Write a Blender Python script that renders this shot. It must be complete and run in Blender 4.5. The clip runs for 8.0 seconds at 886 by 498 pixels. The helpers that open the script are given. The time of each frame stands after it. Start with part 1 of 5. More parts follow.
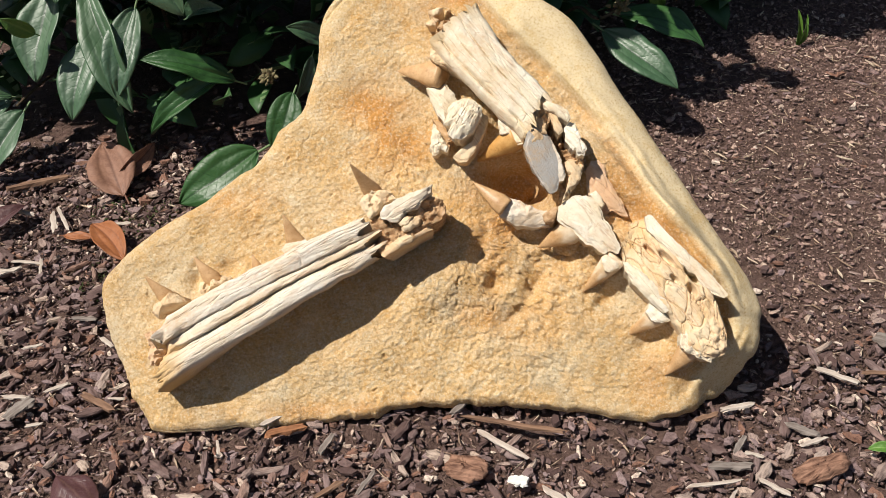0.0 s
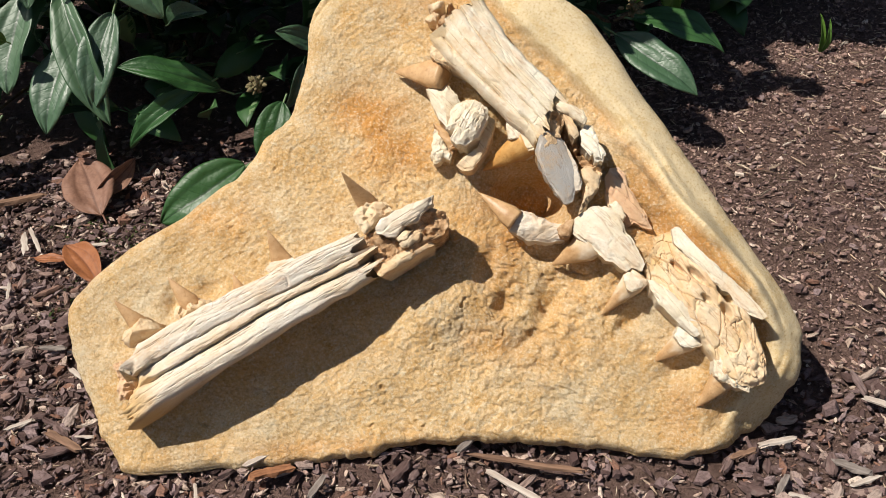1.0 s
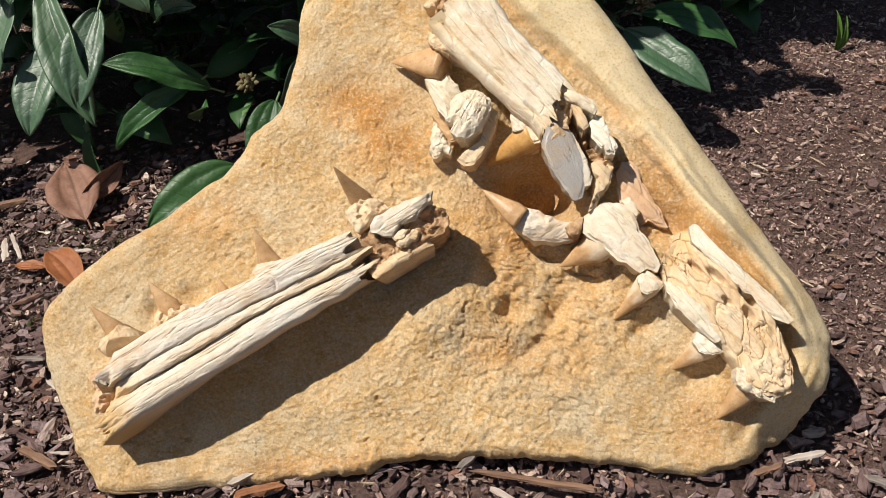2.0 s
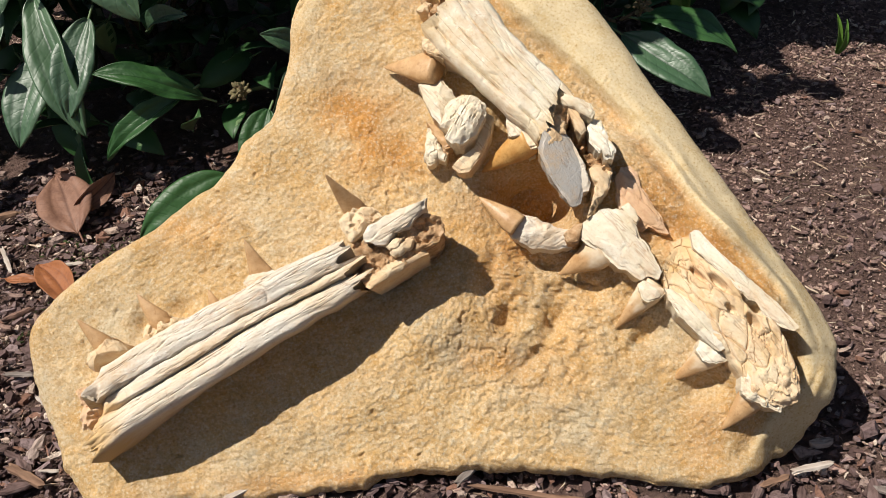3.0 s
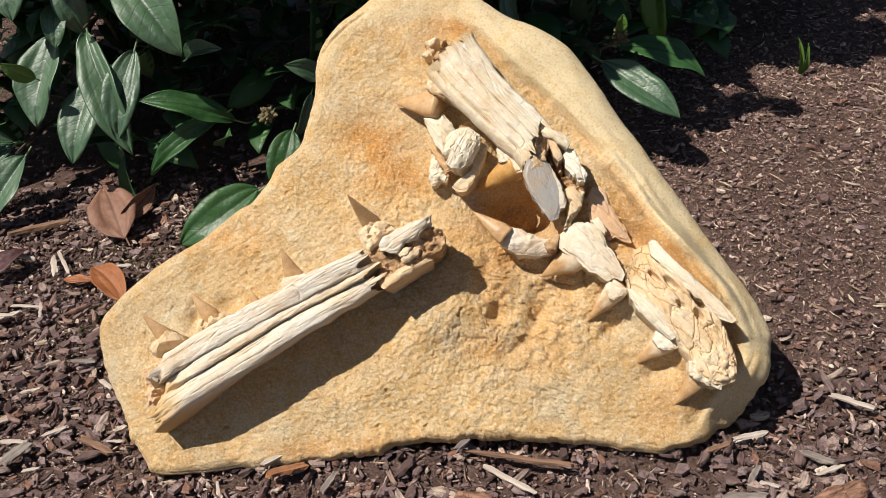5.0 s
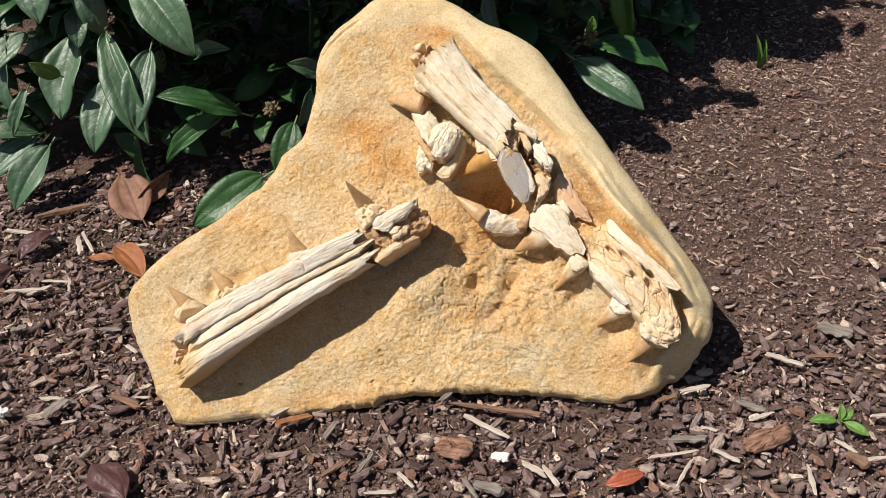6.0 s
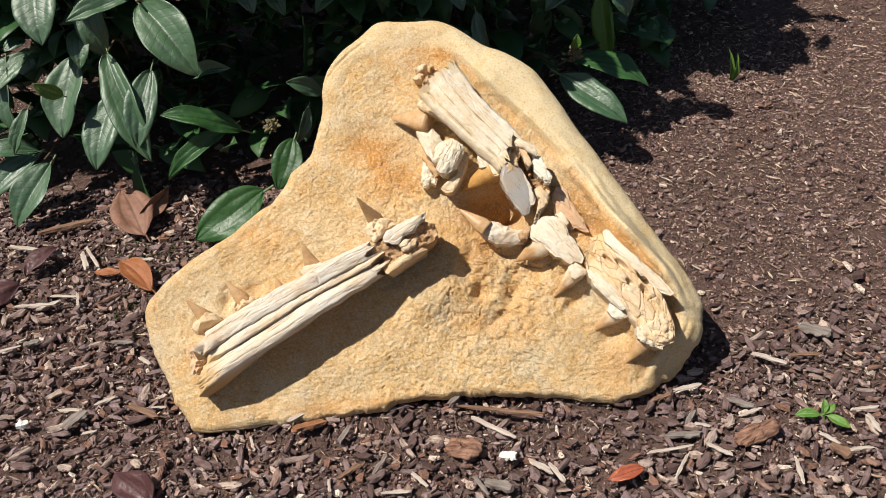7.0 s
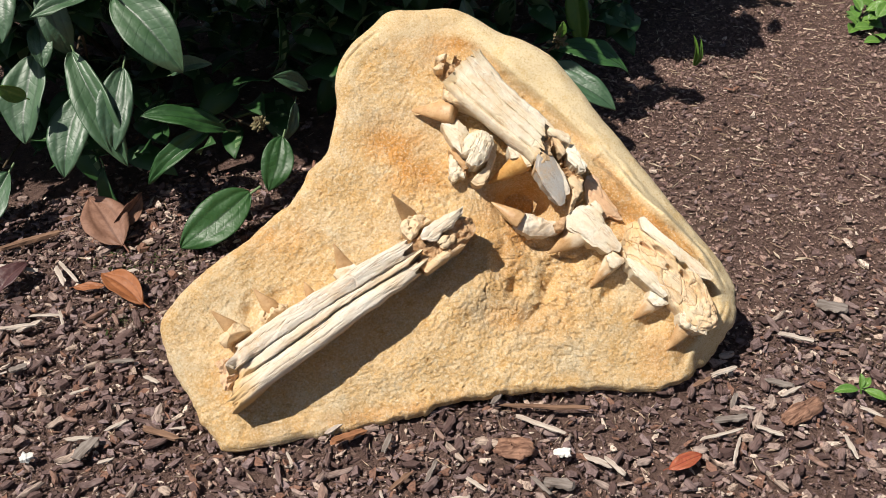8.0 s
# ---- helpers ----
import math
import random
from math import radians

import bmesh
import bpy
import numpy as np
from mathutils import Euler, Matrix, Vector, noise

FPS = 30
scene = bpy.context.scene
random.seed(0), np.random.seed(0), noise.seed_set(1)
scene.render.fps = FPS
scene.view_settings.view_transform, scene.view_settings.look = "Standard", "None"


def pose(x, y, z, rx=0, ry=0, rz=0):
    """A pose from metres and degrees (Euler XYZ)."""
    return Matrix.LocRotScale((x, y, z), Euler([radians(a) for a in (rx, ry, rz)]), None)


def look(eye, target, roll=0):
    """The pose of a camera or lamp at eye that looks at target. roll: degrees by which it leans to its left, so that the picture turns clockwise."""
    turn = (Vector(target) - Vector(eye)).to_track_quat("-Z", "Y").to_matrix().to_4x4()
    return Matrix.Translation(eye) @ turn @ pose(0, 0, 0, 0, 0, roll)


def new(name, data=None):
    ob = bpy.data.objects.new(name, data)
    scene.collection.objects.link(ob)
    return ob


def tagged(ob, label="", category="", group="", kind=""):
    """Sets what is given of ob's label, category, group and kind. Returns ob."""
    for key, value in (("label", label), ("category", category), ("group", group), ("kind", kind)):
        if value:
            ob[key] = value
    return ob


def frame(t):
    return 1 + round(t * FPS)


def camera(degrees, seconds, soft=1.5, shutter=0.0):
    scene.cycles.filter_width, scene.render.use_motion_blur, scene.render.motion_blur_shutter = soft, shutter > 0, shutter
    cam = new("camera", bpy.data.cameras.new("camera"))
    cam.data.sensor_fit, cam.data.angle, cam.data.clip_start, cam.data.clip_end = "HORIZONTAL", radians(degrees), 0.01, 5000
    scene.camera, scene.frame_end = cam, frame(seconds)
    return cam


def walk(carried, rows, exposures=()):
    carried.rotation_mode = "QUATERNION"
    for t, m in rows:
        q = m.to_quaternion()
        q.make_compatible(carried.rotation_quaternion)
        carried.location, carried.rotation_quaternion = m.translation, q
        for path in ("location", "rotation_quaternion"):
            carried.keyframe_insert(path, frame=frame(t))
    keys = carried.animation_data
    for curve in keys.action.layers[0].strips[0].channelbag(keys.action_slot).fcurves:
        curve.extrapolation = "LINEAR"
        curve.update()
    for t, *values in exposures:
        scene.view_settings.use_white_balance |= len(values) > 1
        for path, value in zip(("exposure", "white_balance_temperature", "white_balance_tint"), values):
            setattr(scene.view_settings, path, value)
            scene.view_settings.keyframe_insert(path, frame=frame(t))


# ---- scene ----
cam = camera(49.4, 8.0, soft=0.55)
PATH = [
    (0, (0.045, 0.05, 0.939), (0.0, 1.621, -0.297), -4.4),
    (0.5, (0.04, 0.099, 0.891), (-0.004, 1.687, -0.325), -4.7),
    (1, (0.04, 0.141, 0.855), (-0.005, 1.747, -0.337), -4.8),
    (1.5, (0.04, 0.17, 0.821), (-0.011, 1.788, -0.355), -4.9),
    (3, (0.047, 0.209, 0.781), (-0.006, 1.848, -0.364), -5.7),
    (3.5, (0.045, 0.204, 0.788), (-0.02, 1.847, -0.351), -5.8),
    (4, (0.047, 0.178, 0.826), (-0.021, 1.806, -0.334), -5.9),
    (4.2, (0.037, 0.171, 0.843), (-0.017, 1.801, -0.315), -5.8),
    (5.3, (0.071, -0.002, 0.947), (0.009, 1.629, -0.209), -6.0),
    (5.5, (0.079, -0.032, 0.974), (0.024, 1.591, -0.193), -5.9),
    (6, (0.071, -0.097, 1.005), (0.022, 1.515, -0.178), -5.9),
    (6.5, (0.049, -0.158, 1.069), (0.009, 1.461, -0.104), -5.8),
    (7, (0.008, -0.147, 1.061), (0.04, 1.467, -0.121), -5.1),
    (7.5, (-0.096, -0.101, 1.048), (0.056, 1.502, -0.138), -3.6),
    (8, (-0.212, -0.075, 1.042), (0.067, 1.499, -0.159), -2.5),
]
EXPOSURES = [(0, 0.24), (1.5, 0.19), (3.5, 0.19), (5.5, 0.21), (7, 0.24), (8, 0.26)]
walk(cam, [(t, look(eye, target, roll)) for t, eye, target, roll in PATH], EXPOSURES)

from mathutils import kdtree

# ---- daylight ----
SUN_WAY = Vector((0.46, 0.18, -0.87)).normalized()
sun = new("sun", bpy.data.lights.new("sun", "SUN"))
sun.data.energy, sun.data.angle, sun.data.color = 5.0, radians(0.53), (1.0, 0.93, 0.84)
sun.matrix_world = look((-3.0, -0.8, 5.0), Vector((-3.0, -0.8, 5.0)) + SUN_WAY)
world = bpy.data.worlds.new("sky")
scene.world = world
world.use_nodes = True
wn = world.node_tree.nodes
sky = wn.new("ShaderNodeTexSky")
sky.sky_type, sky.sun_disc = "NISHITA", False
sky.sun_elevation, sky.sun_rotation = radians(60), radians(249)
world.node_tree.links.new(sky.outputs["Color"], wn["Background"].inputs["Color"])
wn["Background"].inputs["Strength"].default_value = 0.048


# ---- materials ----
class Shade:
    """A node material under construction."""

    def __init__(self, name, rough=0.8, spec=0.3):
        self.mat = bpy.data.materials.new(name)
        self.mat.use_nodes = True
        self.tree = self.mat.node_tree
        self.bsdf = self.tree.nodes["Principled BSDF"]
        self.bsdf.inputs["Roughness"].default_value = rough
        self.bsdf.inputs["Specular IOR Level"].default_value = spec
        self.coords = self.node("ShaderNodeTexCoord").outputs["Object"]

    def node(self, kind, **inputs):
        n = self.tree.nodes.new(kind)
        for key, value in inputs.items():
            self.put(n, key.replace("_", " "), value)
        return n

    def put(self, n, key, value):
        socket = n.inputs[int(key[1:])] if key[0] == "i" and key[1:].isdigit() else n.inputs[key]
        if isinstance(value, bpy.types.NodeSocket):
            self.tree.links.new(value, socket)
        else:
            socket.default_value = value

    def noise(self, scale, detail=4.0, rough=0.55, stretch=None, turn=0.0, coords=None):
        c = coords or self.coords
        if stretch:
            m = self.node("ShaderNodeMapping", Vector=c)
            m.vector_type = "TEXTURE"
            m.inputs["Rotation"].default_value = (0, 0, turn)
            m.inputs["Scale"].default_value = stretch
            c = m.outputs["Vector"]
        return self.node("ShaderNodeTexNoise", Vector=c, Scale=scale, Detail=detail, Roughness=rough).outputs["Fac"]

    def ramp(self, fac, *stops):
        r = self.node("ShaderNodeValToRGB", Fac=fac)
        els = r.color_ramp.elements
        while len(els) < len(stops):
            els.new(0.5)
        for el, (at, col) in zip(els, stops):
            el.position, el.color = at, ((col, col, col, 1) if isinstance(col, float) else (*col, 1))
        return r.outputs["Color"]

    def mix(self, fac, a, b, how="MIX"):
        m = self.node("ShaderNodeMix")
        m.data_type, m.blend_type = "RGBA", how
        for key, value in ((0, fac), (6, a), (7, b)):
            if isinstance(value, tuple) and len(value) == 3:
                value = (*value, 1)
            if isinstance(value, bpy.types.NodeSocket):
                self.tree.links.new(value, m.inputs[key])
            else:
                m.inputs[key].default_value = value
        return m.outputs[2]

    def maths(self, how, a, b=0.5):
        m = self.node("ShaderNodeMath", i0=a, i1=b)
        m.operation = how
        return m.outputs[0]

    def attr(self, name):
        n = self.node("ShaderNodeAttribute")
        n.attribute_name = name
        return n.outputs["Fac"]

    def bump(self, *layers):
        last = None
        for height, dist, strength in layers:
            b = self.node("ShaderNodeBump", Height=height, Distance=dist, Strength=strength)
            if last:
                self.tree.links.new(last, b.inputs["Normal"])
            last = b.outputs["Normal"]
        self.tree.links.new(last, self.bsdf.inputs["Normal"])

    def done(self, colour, rough=None):
        self.put(self.bsdf, "Base Color", colour if isinstance(colour, bpy.types.NodeSocket) else (*colour, 1))
        if rough is not None:
            self.put(self.bsdf, "Roughness", rough)
        return self.mat


def sandstone():
    s = Shade("ochre_limestone", 0.92, 0.12)
    big, mid, fine = s.noise(9, 3), s.noise(42, 6, 0.7), s.noise(330, 3, 0.75)
    grains = s.node("ShaderNodeTexVoronoi", Vector=s.coords, Scale=240.0, Randomness=1.0)
    specks = s.node("ShaderNodeTexVoronoi", Vector=s.coords, Scale=420.0, Randomness=1.0)
    pits = s.node("ShaderNodeTexVoronoi", Vector=s.coords, Scale=75.0, Randomness=1.0)
    keep = s.maths("SUBTRACT", 1.0, s.maths("MULTIPLY", s.attr("crust"), 0.75))
    col = s.ramp(big, (0.3, (0.715, 0.52, 0.30)), (0.5, (0.735, 0.495, 0.232)), (0.7, (0.695, 0.425, 0.165)))
    col = s.mix(s.ramp(mid, (0.49, 0.0), (0.66, 0.65)), col, (0.74, 0.60, 0.39))
    col = s.mix(s.ramp(s.noise(31, 5, 0.7), (0.57, 0.0), (0.70, 0.18)), col, (0.60, 0.53, 0.40))
    col = s.mix(s.ramp(mid, (0.33, 0.9), (0.45, 0.0)), col, (0.62, 0.35, 0.11))
    col = s.mix(s.maths("MULTIPLY", s.ramp(s.noise(105, 5, 0.75), (0.53, 0.0), (0.66, 0.6)), keep), col, (0.56, 0.34, 0.13))
    col = s.mix(s.maths("MULTIPLY", s.ramp(s.noise(130, 5, 0.75, (1.6, 1, 1), 0.6), (0.34, 0.7), (0.46, 0.0)), keep), col, (0.80, 0.69, 0.47))
    col = s.mix(s.ramp(s.noise(13, 5, 0.7), (0.55, 0.0), (0.68, 0.55)), col, (0.66, 0.56, 0.38))
    col = s.mix(s.ramp(s.noise(7.5, 5, 0.65), (0.50, 0.0), (0.64, 0.55)), col, (0.755, 0.655, 0.46))
    col = s.mix(s.ramp(s.noise(8.5, 5, 0.7), (0.36, 0.5), (0.47, 0.0)), col, (0.67, 0.39, 0.125))
    col = s.mix(s.attr("rust"), col, (0.64, 0.29, 0.065))
    col = s.mix(s.attr("crust"), col, s.ramp(s.noise(30, 6, 0.65), (0.32, (0.72, 0.58, 0.36)), (0.5, (0.76, 0.62, 0.38)), (0.68, (0.68, 0.50, 0.25))))
    col = s.mix(s.ramp(fine, (0.33, 0.65), (0.45, 0.0)), col, (0.46, 0.27, 0.10))
    col = s.mix(s.ramp(fine, (0.54, 0.0), (0.66, 0.65)), col, (0.82, 0.72, 0.53))
    tone = s.node("ShaderNodeSeparateColor", Color=specks.outputs["Color"]).outputs[0]
    col = s.mix(s.maths("MULTIPLY", s.ramp(tone, (0.78, 0.0), (0.82, 0.32)), keep), col, (0.50, 0.33, 0.15))
    col = s.mix(s.maths("MULTIPLY", s.ramp(tone, (0.16, 0.16), (0.20, 0.0)), keep), col, (0.86, 0.77, 0.60))
    hole = s.maths("MULTIPLY", s.ramp(pits.outputs["Distance"], (0.10, 1.0), (0.30, 0.0)), s.maths("MULTIPLY", keep, s.ramp(s.noise(20, 4), (0.42, 0.0), (0.58, 1.0))))
    # browner colour in the pits stands in for the shade inside them
    col = s.mix(s.maths("MULTIPLY", hole, 0.22), col, (0.48, 0.28, 0.10))
    lumps = s.maths("MULTIPLY", s.noise(270, 5, 0.75), keep)
    grit = s.maths("MULTIPLY", grains.outputs["Distance"], keep)
    patchy = s.ramp(s.noise(16, 4, 0.6), (0.35, 0.35), (0.65, 1.0))
    s.bump((s.maths("MULTIPLY", lumps, patchy), 0.0042, 0.9), (s.maths("MULTIPLY", grit, patchy), 0.0022, 0.5), (s.noise(620, 4, 0.8), 0.0018, 0.8), (s.maths("SUBTRACT", 1.0, hole), 0.002, 0.3))
    col = s.mix(1.0, col, (0.972, 0.968, 0.96), "MULTIPLY")
    return s.done(col)


def bone_look(name, turn, light, dark, crack):
    s = Shade(name, 0.78, 0.25)
    fibre = s.noise(95, 6, 0.62, (11, 1, 1), turn)
    broad = s.noise(34, 5, 0.65, (2.2, 1, 1), turn)
    split = s.noise(38, 4, 0.55, (10, 1, 1), turn)
    line = s.maths("ABSOLUTE", s.maths("SUBTRACT", split, 0.5))
    warp = s.node("ShaderNodeVectorMath")
    warp.operation = "MULTIPLY_ADD"
    wobble = s.node("ShaderNodeTexNoise", Vector=s.coords, Scale=60.0, Detail=4.0)
    for key, value in (("i0", wobble.outputs["Color"]), ("i1", (0.018, 0.018, 0.018)), ("i2", s.coords)):
        s.put(warp, key, value)
    web = s.node("ShaderNodeTexVoronoi", Vector=warp.outputs[0], Scale=55.0)
    web.feature = "DISTANCE_TO_EDGE"
    stain = s.maths("MULTIPLY", s.ramp(s.noise(17, 5, 0.65), (0.47, 0.0), (0.64, 1.0)), s.ramp(s.noise(130, 4, 0.7), (0.36, 0.08), (0.60, 0.55)))
    deep = (crack[0] * 0.62, crack[1] * 0.48, crack[2] * 0.40)
    col = s.mix(s.ramp(broad, (0.40, 0.0), (0.60, 1.0)), light, dark)
    col = s.mix(s.ramp(s.noise(48, 6, 0.72, (2, 1, 1), turn), (0.55, 0.0), (0.68, 0.60)), col, crack)
    col = s.mix(s.ramp(s.noise(85, 5, 0.7), (0.60, 0.0), (0.68, 0.55)), col, (light[0] * 1.14, light[1] * 1.18, light[2] * 1.25))
    col = s.mix(s.maths("MULTIPLY", s.ramp(line, (0.0, 0.6), (0.008, 0.0)), s.ramp(s.noise(30, 3), (0.40, 0.0), (0.55, 1.0))), col, deep)
    col = s.mix(s.maths("MULTIPLY", s.ramp(web.outputs["Distance"], (0.0, 0.55), (0.022, 0.0)), s.ramp(s.noise(40, 3), (0.56, 0.0), (0.66, 1.0))), col, deep)
    col = s.mix(s.ramp(fibre, (0.30, 0.45), (0.42, 0.0)), col, crack)
    col = s.mix(s.ramp(s.noise(420, 3), (0.28, 0.5), (0.42, 0.0)), col, (0.45, 0.32, 0.19))
    col = s.mix(stain, col, (0.61, 0.41, 0.22))
    tan = s.maths("MULTIPLY", s.attr("patina"), s.ramp(s.noise(45, 5, 0.7, (3, 1, 1), turn), (0.25, 0.35), (0.65, 1.0)))
    col = s.mix(tan, col, (0.62, 0.42, 0.20))
    s.bump((s.ramp(line, (0.0, 0.0), (0.02, 1.0)), 0.0006, 0.6), (fibre, 0.0016, 0.55), (s.noise(150, 6, 0.75), 0.0020, 0.5), (s.noise(600, 2), 0.0006, 0.5))
    return s.done(col)


def enamel(name="tan_enamel", dark=(0.40, 0.225, 0.095), light=(0.58, 0.38, 0.20)):
    s = Shade(name, 0.42, 0.45)
    col = s.ramp(s.noise(70, 5, 0.65), (0.3, dark), (0.7, light))
    col = s.mix(s.ramp(s.noise(300, 3), (0.30, 0.5), (0.45, 0.0)), col, (dark[0] * 0.8, dark[1] * 0.75, dark[2] * 0.7))
    col = s.mix(s.attr("root"), col, s.ramp(s.noise(90, 4), (0.35, (0.58, 0.42, 0.25)), (0.65, (0.70, 0.58, 0.42))))
    s.bump((s.noise(400, 3), 0.0008, 0.4), (s.noise(90, 4), 0.002, 0.3))
    return s.done(col, s.ramp(s.noise(150), (0.3, 0.32), (0.7, 0.55)))


def matrix_look():
    s = Shade("brown_matrix", 0.95, 0.1)
    col = s.ramp(s.noise(120, 5, 0.7), (0.3, (0.34, 0.19, 0.09)), (0.5, (0.55, 0.35, 0.19)), (0.7, (0.68, 0.51, 0.34)))
    s.bump((s.noise(170, 5, 0.7), 0.006, 0.9))
    return s.done(col)


def soil_look():
    s = Shade("dark_soil", 0.95, 0.12)
    col = s.ramp(s.noise(70, 6, 0.75), (0.3, (0.095, 0.059, 0.05)), (0.55, (0.205, 0.132, 0.11)), (0.75, (0.32, 0.215, 0.175)))
    col = s.mix(s.ramp(s.noise(430, 3, 0.7), (0.58, 0.0), (0.70, 0.7)), col, (0.28, 0.20, 0.145))
    col = s.mix(s.ramp(s.noise(5, 3), (0.55, 0.0), (0.75, 0.35)), col, (0.085, 0.080, 0.035))
    s.bump((s.noise(120, 6, 0.8), 0.020, 1.0), (s.noise(420, 3, 0.75), 0.007, 1.0))
    return s.done(col)


def chip_look(name, stops, dull):
    s = Shade(name, 0.85, 0.25)
    isl = s.node("ShaderNodeNewGeometry").outputs["Random Per Island"]
    col = s.ramp(isl, *stops)
    s.tree.nodes[-1].color_ramp.interpolation = "CONSTANT"
    grain = s.noise(260, 4, 0.65)
    col = s.mix(s.ramp(grain, (0.34, 0.65), (0.55, 0.0)), col, dull)
    col = s.mix(s.ramp(s.noise(90, 3), (0.55, 0.0), (0.72, 0.30)), col, (0.21, 0.165, 0.14))
    s.bump((grain, 0.0022, 0.8))
    return s.done(col)


def single_wood(name, light, dark, turn=0.0):
    s = Shade(name, 0.85, 0.2)
    g = s.noise(170, 4, 0.6, (7, 1, 1), turn)
    s.bump((g, 0.002, 0.7))
    return s.done(s.mix(s.ramp(g, (0.36, 1.0), (0.6, 0.0)), light, dark))


def leaf_look(name, a, b, vein, rough, spec=0.5, blotch=None):
    s = Shade(name, rough, spec)
    rnd = s.node("ShaderNodeObjectInfo").outputs["Random"]
    col = s.mix(rnd, a, b)
    col = s.mix(s.ramp(s.noise(9, 5, 0.65), (0.45, 0.0), (0.66, 0.65)), col, blotch or b)
    col = s.mix(s.attr("vein"), col, vein)
    along = s.maths("MULTIPLY", s.attr("along"), 8.5)
    across = s.maths("MULTIPLY", s.attr("across"), 1.6)
    rib = s.maths("ADD", s.maths("SUBTRACT", along, across), s.maths("MULTIPLY", s.noise(7, 3), 0.35))
    rib = s.maths("ABSOLUTE", s.maths("SUBTRACT", s.maths("FRACT", rib), 0.5))
    groove = s.ramp(rib, (0.0, 0.0), (0.10, 0.75), (0.5, 1.0))
    col = s.mix(s.ramp(rib, (0.0, 0.22), (0.06, 0.0)), col, vein)
    s.bump((groove, 0.0007, 0.30), (s.noise(5, 3), 0.012, 0.30))
    return s.done(col, s.ramp(s.noise(4, 2), (0.3, rough - 0.05), (0.7, rough + 0.08)))


STONE = sandstone()
ANGLE_LOWER, ANGLE_UPPER, ANGLE_REAR = math.atan2(0.148, 0.29), math.atan2(-0.155, 0.118), math.atan2(-0.14, 0.10)
BONE_LOWER = bone_look("bone_white", ANGLE_LOWER, (0.71, 0.655, 0.56), (0.66, 0.57, 0.44), (0.54, 0.37, 0.235))
BONE_UPPER = bone_look("bone_cream", ANGLE_UPPER, (0.75, 0.695, 0.57), (0.70, 0.605, 0.435), (0.60, 0.40, 0.245))
BONE_CRUMB = bone_look("bone_crumbly", ANGLE_REAR, (0.69, 0.57, 0.39), (0.645, 0.46, 0.27), (0.56, 0.32, 0.175))
# grey bone, darkened further to carry the shade on the plate's facet
BONE_GREY_SHADED = bone_look("bone_grey_shaded", ANGLE_UPPER, (0.46, 0.445, 0.42), (0.50, 0.475, 0.43), (0.42, 0.39, 0.35))
BONE_PINK = bone_look("bone_pinkish", ANGLE_UPPER, (0.66, 0.49, 0.34), (0.60, 0.38, 0.23), (0.46, 0.24, 0.13))
AMBER = enamel("amber_enamel", (0.46, 0.22, 0.055), (0.62, 0.37, 0.13))
ENAMEL, MATRIX, SOIL = enamel(), matrix_look(), soil_look()
BARK = chip_look("bark_chips", (
    (0.0, (0.089, 0.054, 0.049)), (0.18, (0.142, 0.092, 0.085)), (0.40, (0.205, 0.141, 0.134)), (0.58, (0.279, 0.203, 0.198)),
    (0.70, (0.245, 0.130, 0.091)), (0.79, (0.353, 0.260, 0.222)), (0.90, (0.513, 0.390, 0.312)), (0.968, (0.730, 0.599, 0.492))), (0.055, 0.034, 0.028))
CRUMB = chip_look("fine_bark", (
    (0.0, (0.131, 0.081, 0.073)), (0.20, (0.217, 0.139, 0.124)), (0.44, (0.308, 0.205, 0.182)), (0.66, (0.399, 0.264, 0.218)),
    (0.83, (0.513, 0.369, 0.295)), (0.965, (0.70, 0.575, 0.48))), (0.07, 0.044, 0.034))
FIBRE = chip_look("straw_fibre", ((0.0, (0.30, 0.21, 0.15)), (0.35, (0.48, 0.365, 0.26)), (0.7, (0.66, 0.55, 0.41))), (0.22, 0.15, 0.11))
LEAF_TOP = leaf_look("green_leaf", (0.030, 0.082, 0.036), (0.048, 0.110, 0.046), (0.010, 0.034, 0.012), 0.50, 1.0)
# darker, less glossy copy of the same leaf, for leaves out of the glare
LEAF_DULL = leaf_look("dull_green_leaf", (0.022, 0.070, 0.019), (0.034, 0.095, 0.026), (0.012, 0.036, 0.010), 0.45, 0.40)
LEAF_UNDER = leaf_look("leaf_underside", (0.10, 0.17, 0.08), (0.13, 0.20, 0.09), (0.18, 0.25, 0.12), 0.55, 0.3)
LEAF_YOUNG = leaf_look("young_leaf", (0.075, 0.17, 0.03), (0.11, 0.22, 0.035), (0.17, 0.28, 0.07), 0.4, 0.45)
LEAF_BROWN = leaf_look("dry_leaf", (0.24, 0.13, 0.088), (0.28, 0.155, 0.105), (0.09, 0.040, 0.025), 0.6, 0.3, (0.15, 0.075, 0.052))
LEAF_RUST = leaf_look("rust_leaf", (0.30, 0.115, 0.045), (0.26, 0.09, 0.035), (0.14, 0.05, 0.025), 0.55, 0.35, (0.21, 0.075, 0.03))
LEAF_RED = leaf_look("red_leaf", (0.27, 0.055, 0.030), (0.33, 0.08, 0.04), (0.16, 0.035, 0.02), 0.35, 0.5, (0.35, 0.13, 0.06))
LEAF_PURPLE = leaf_look("purple_leaf", (0.060, 0.026, 0.028), (0.09, 0.04, 0.04), (0.13, 0.07, 0.06), 0.45, 0.4)
STEM = single_wood("stem_bark", (0.11, 0.085, 0.05), (0.05, 0.035, 0.022))
BUD = single_wood("bud_brown", (0.23, 0.17, 0.105), (0.11, 0.12, 0.05))


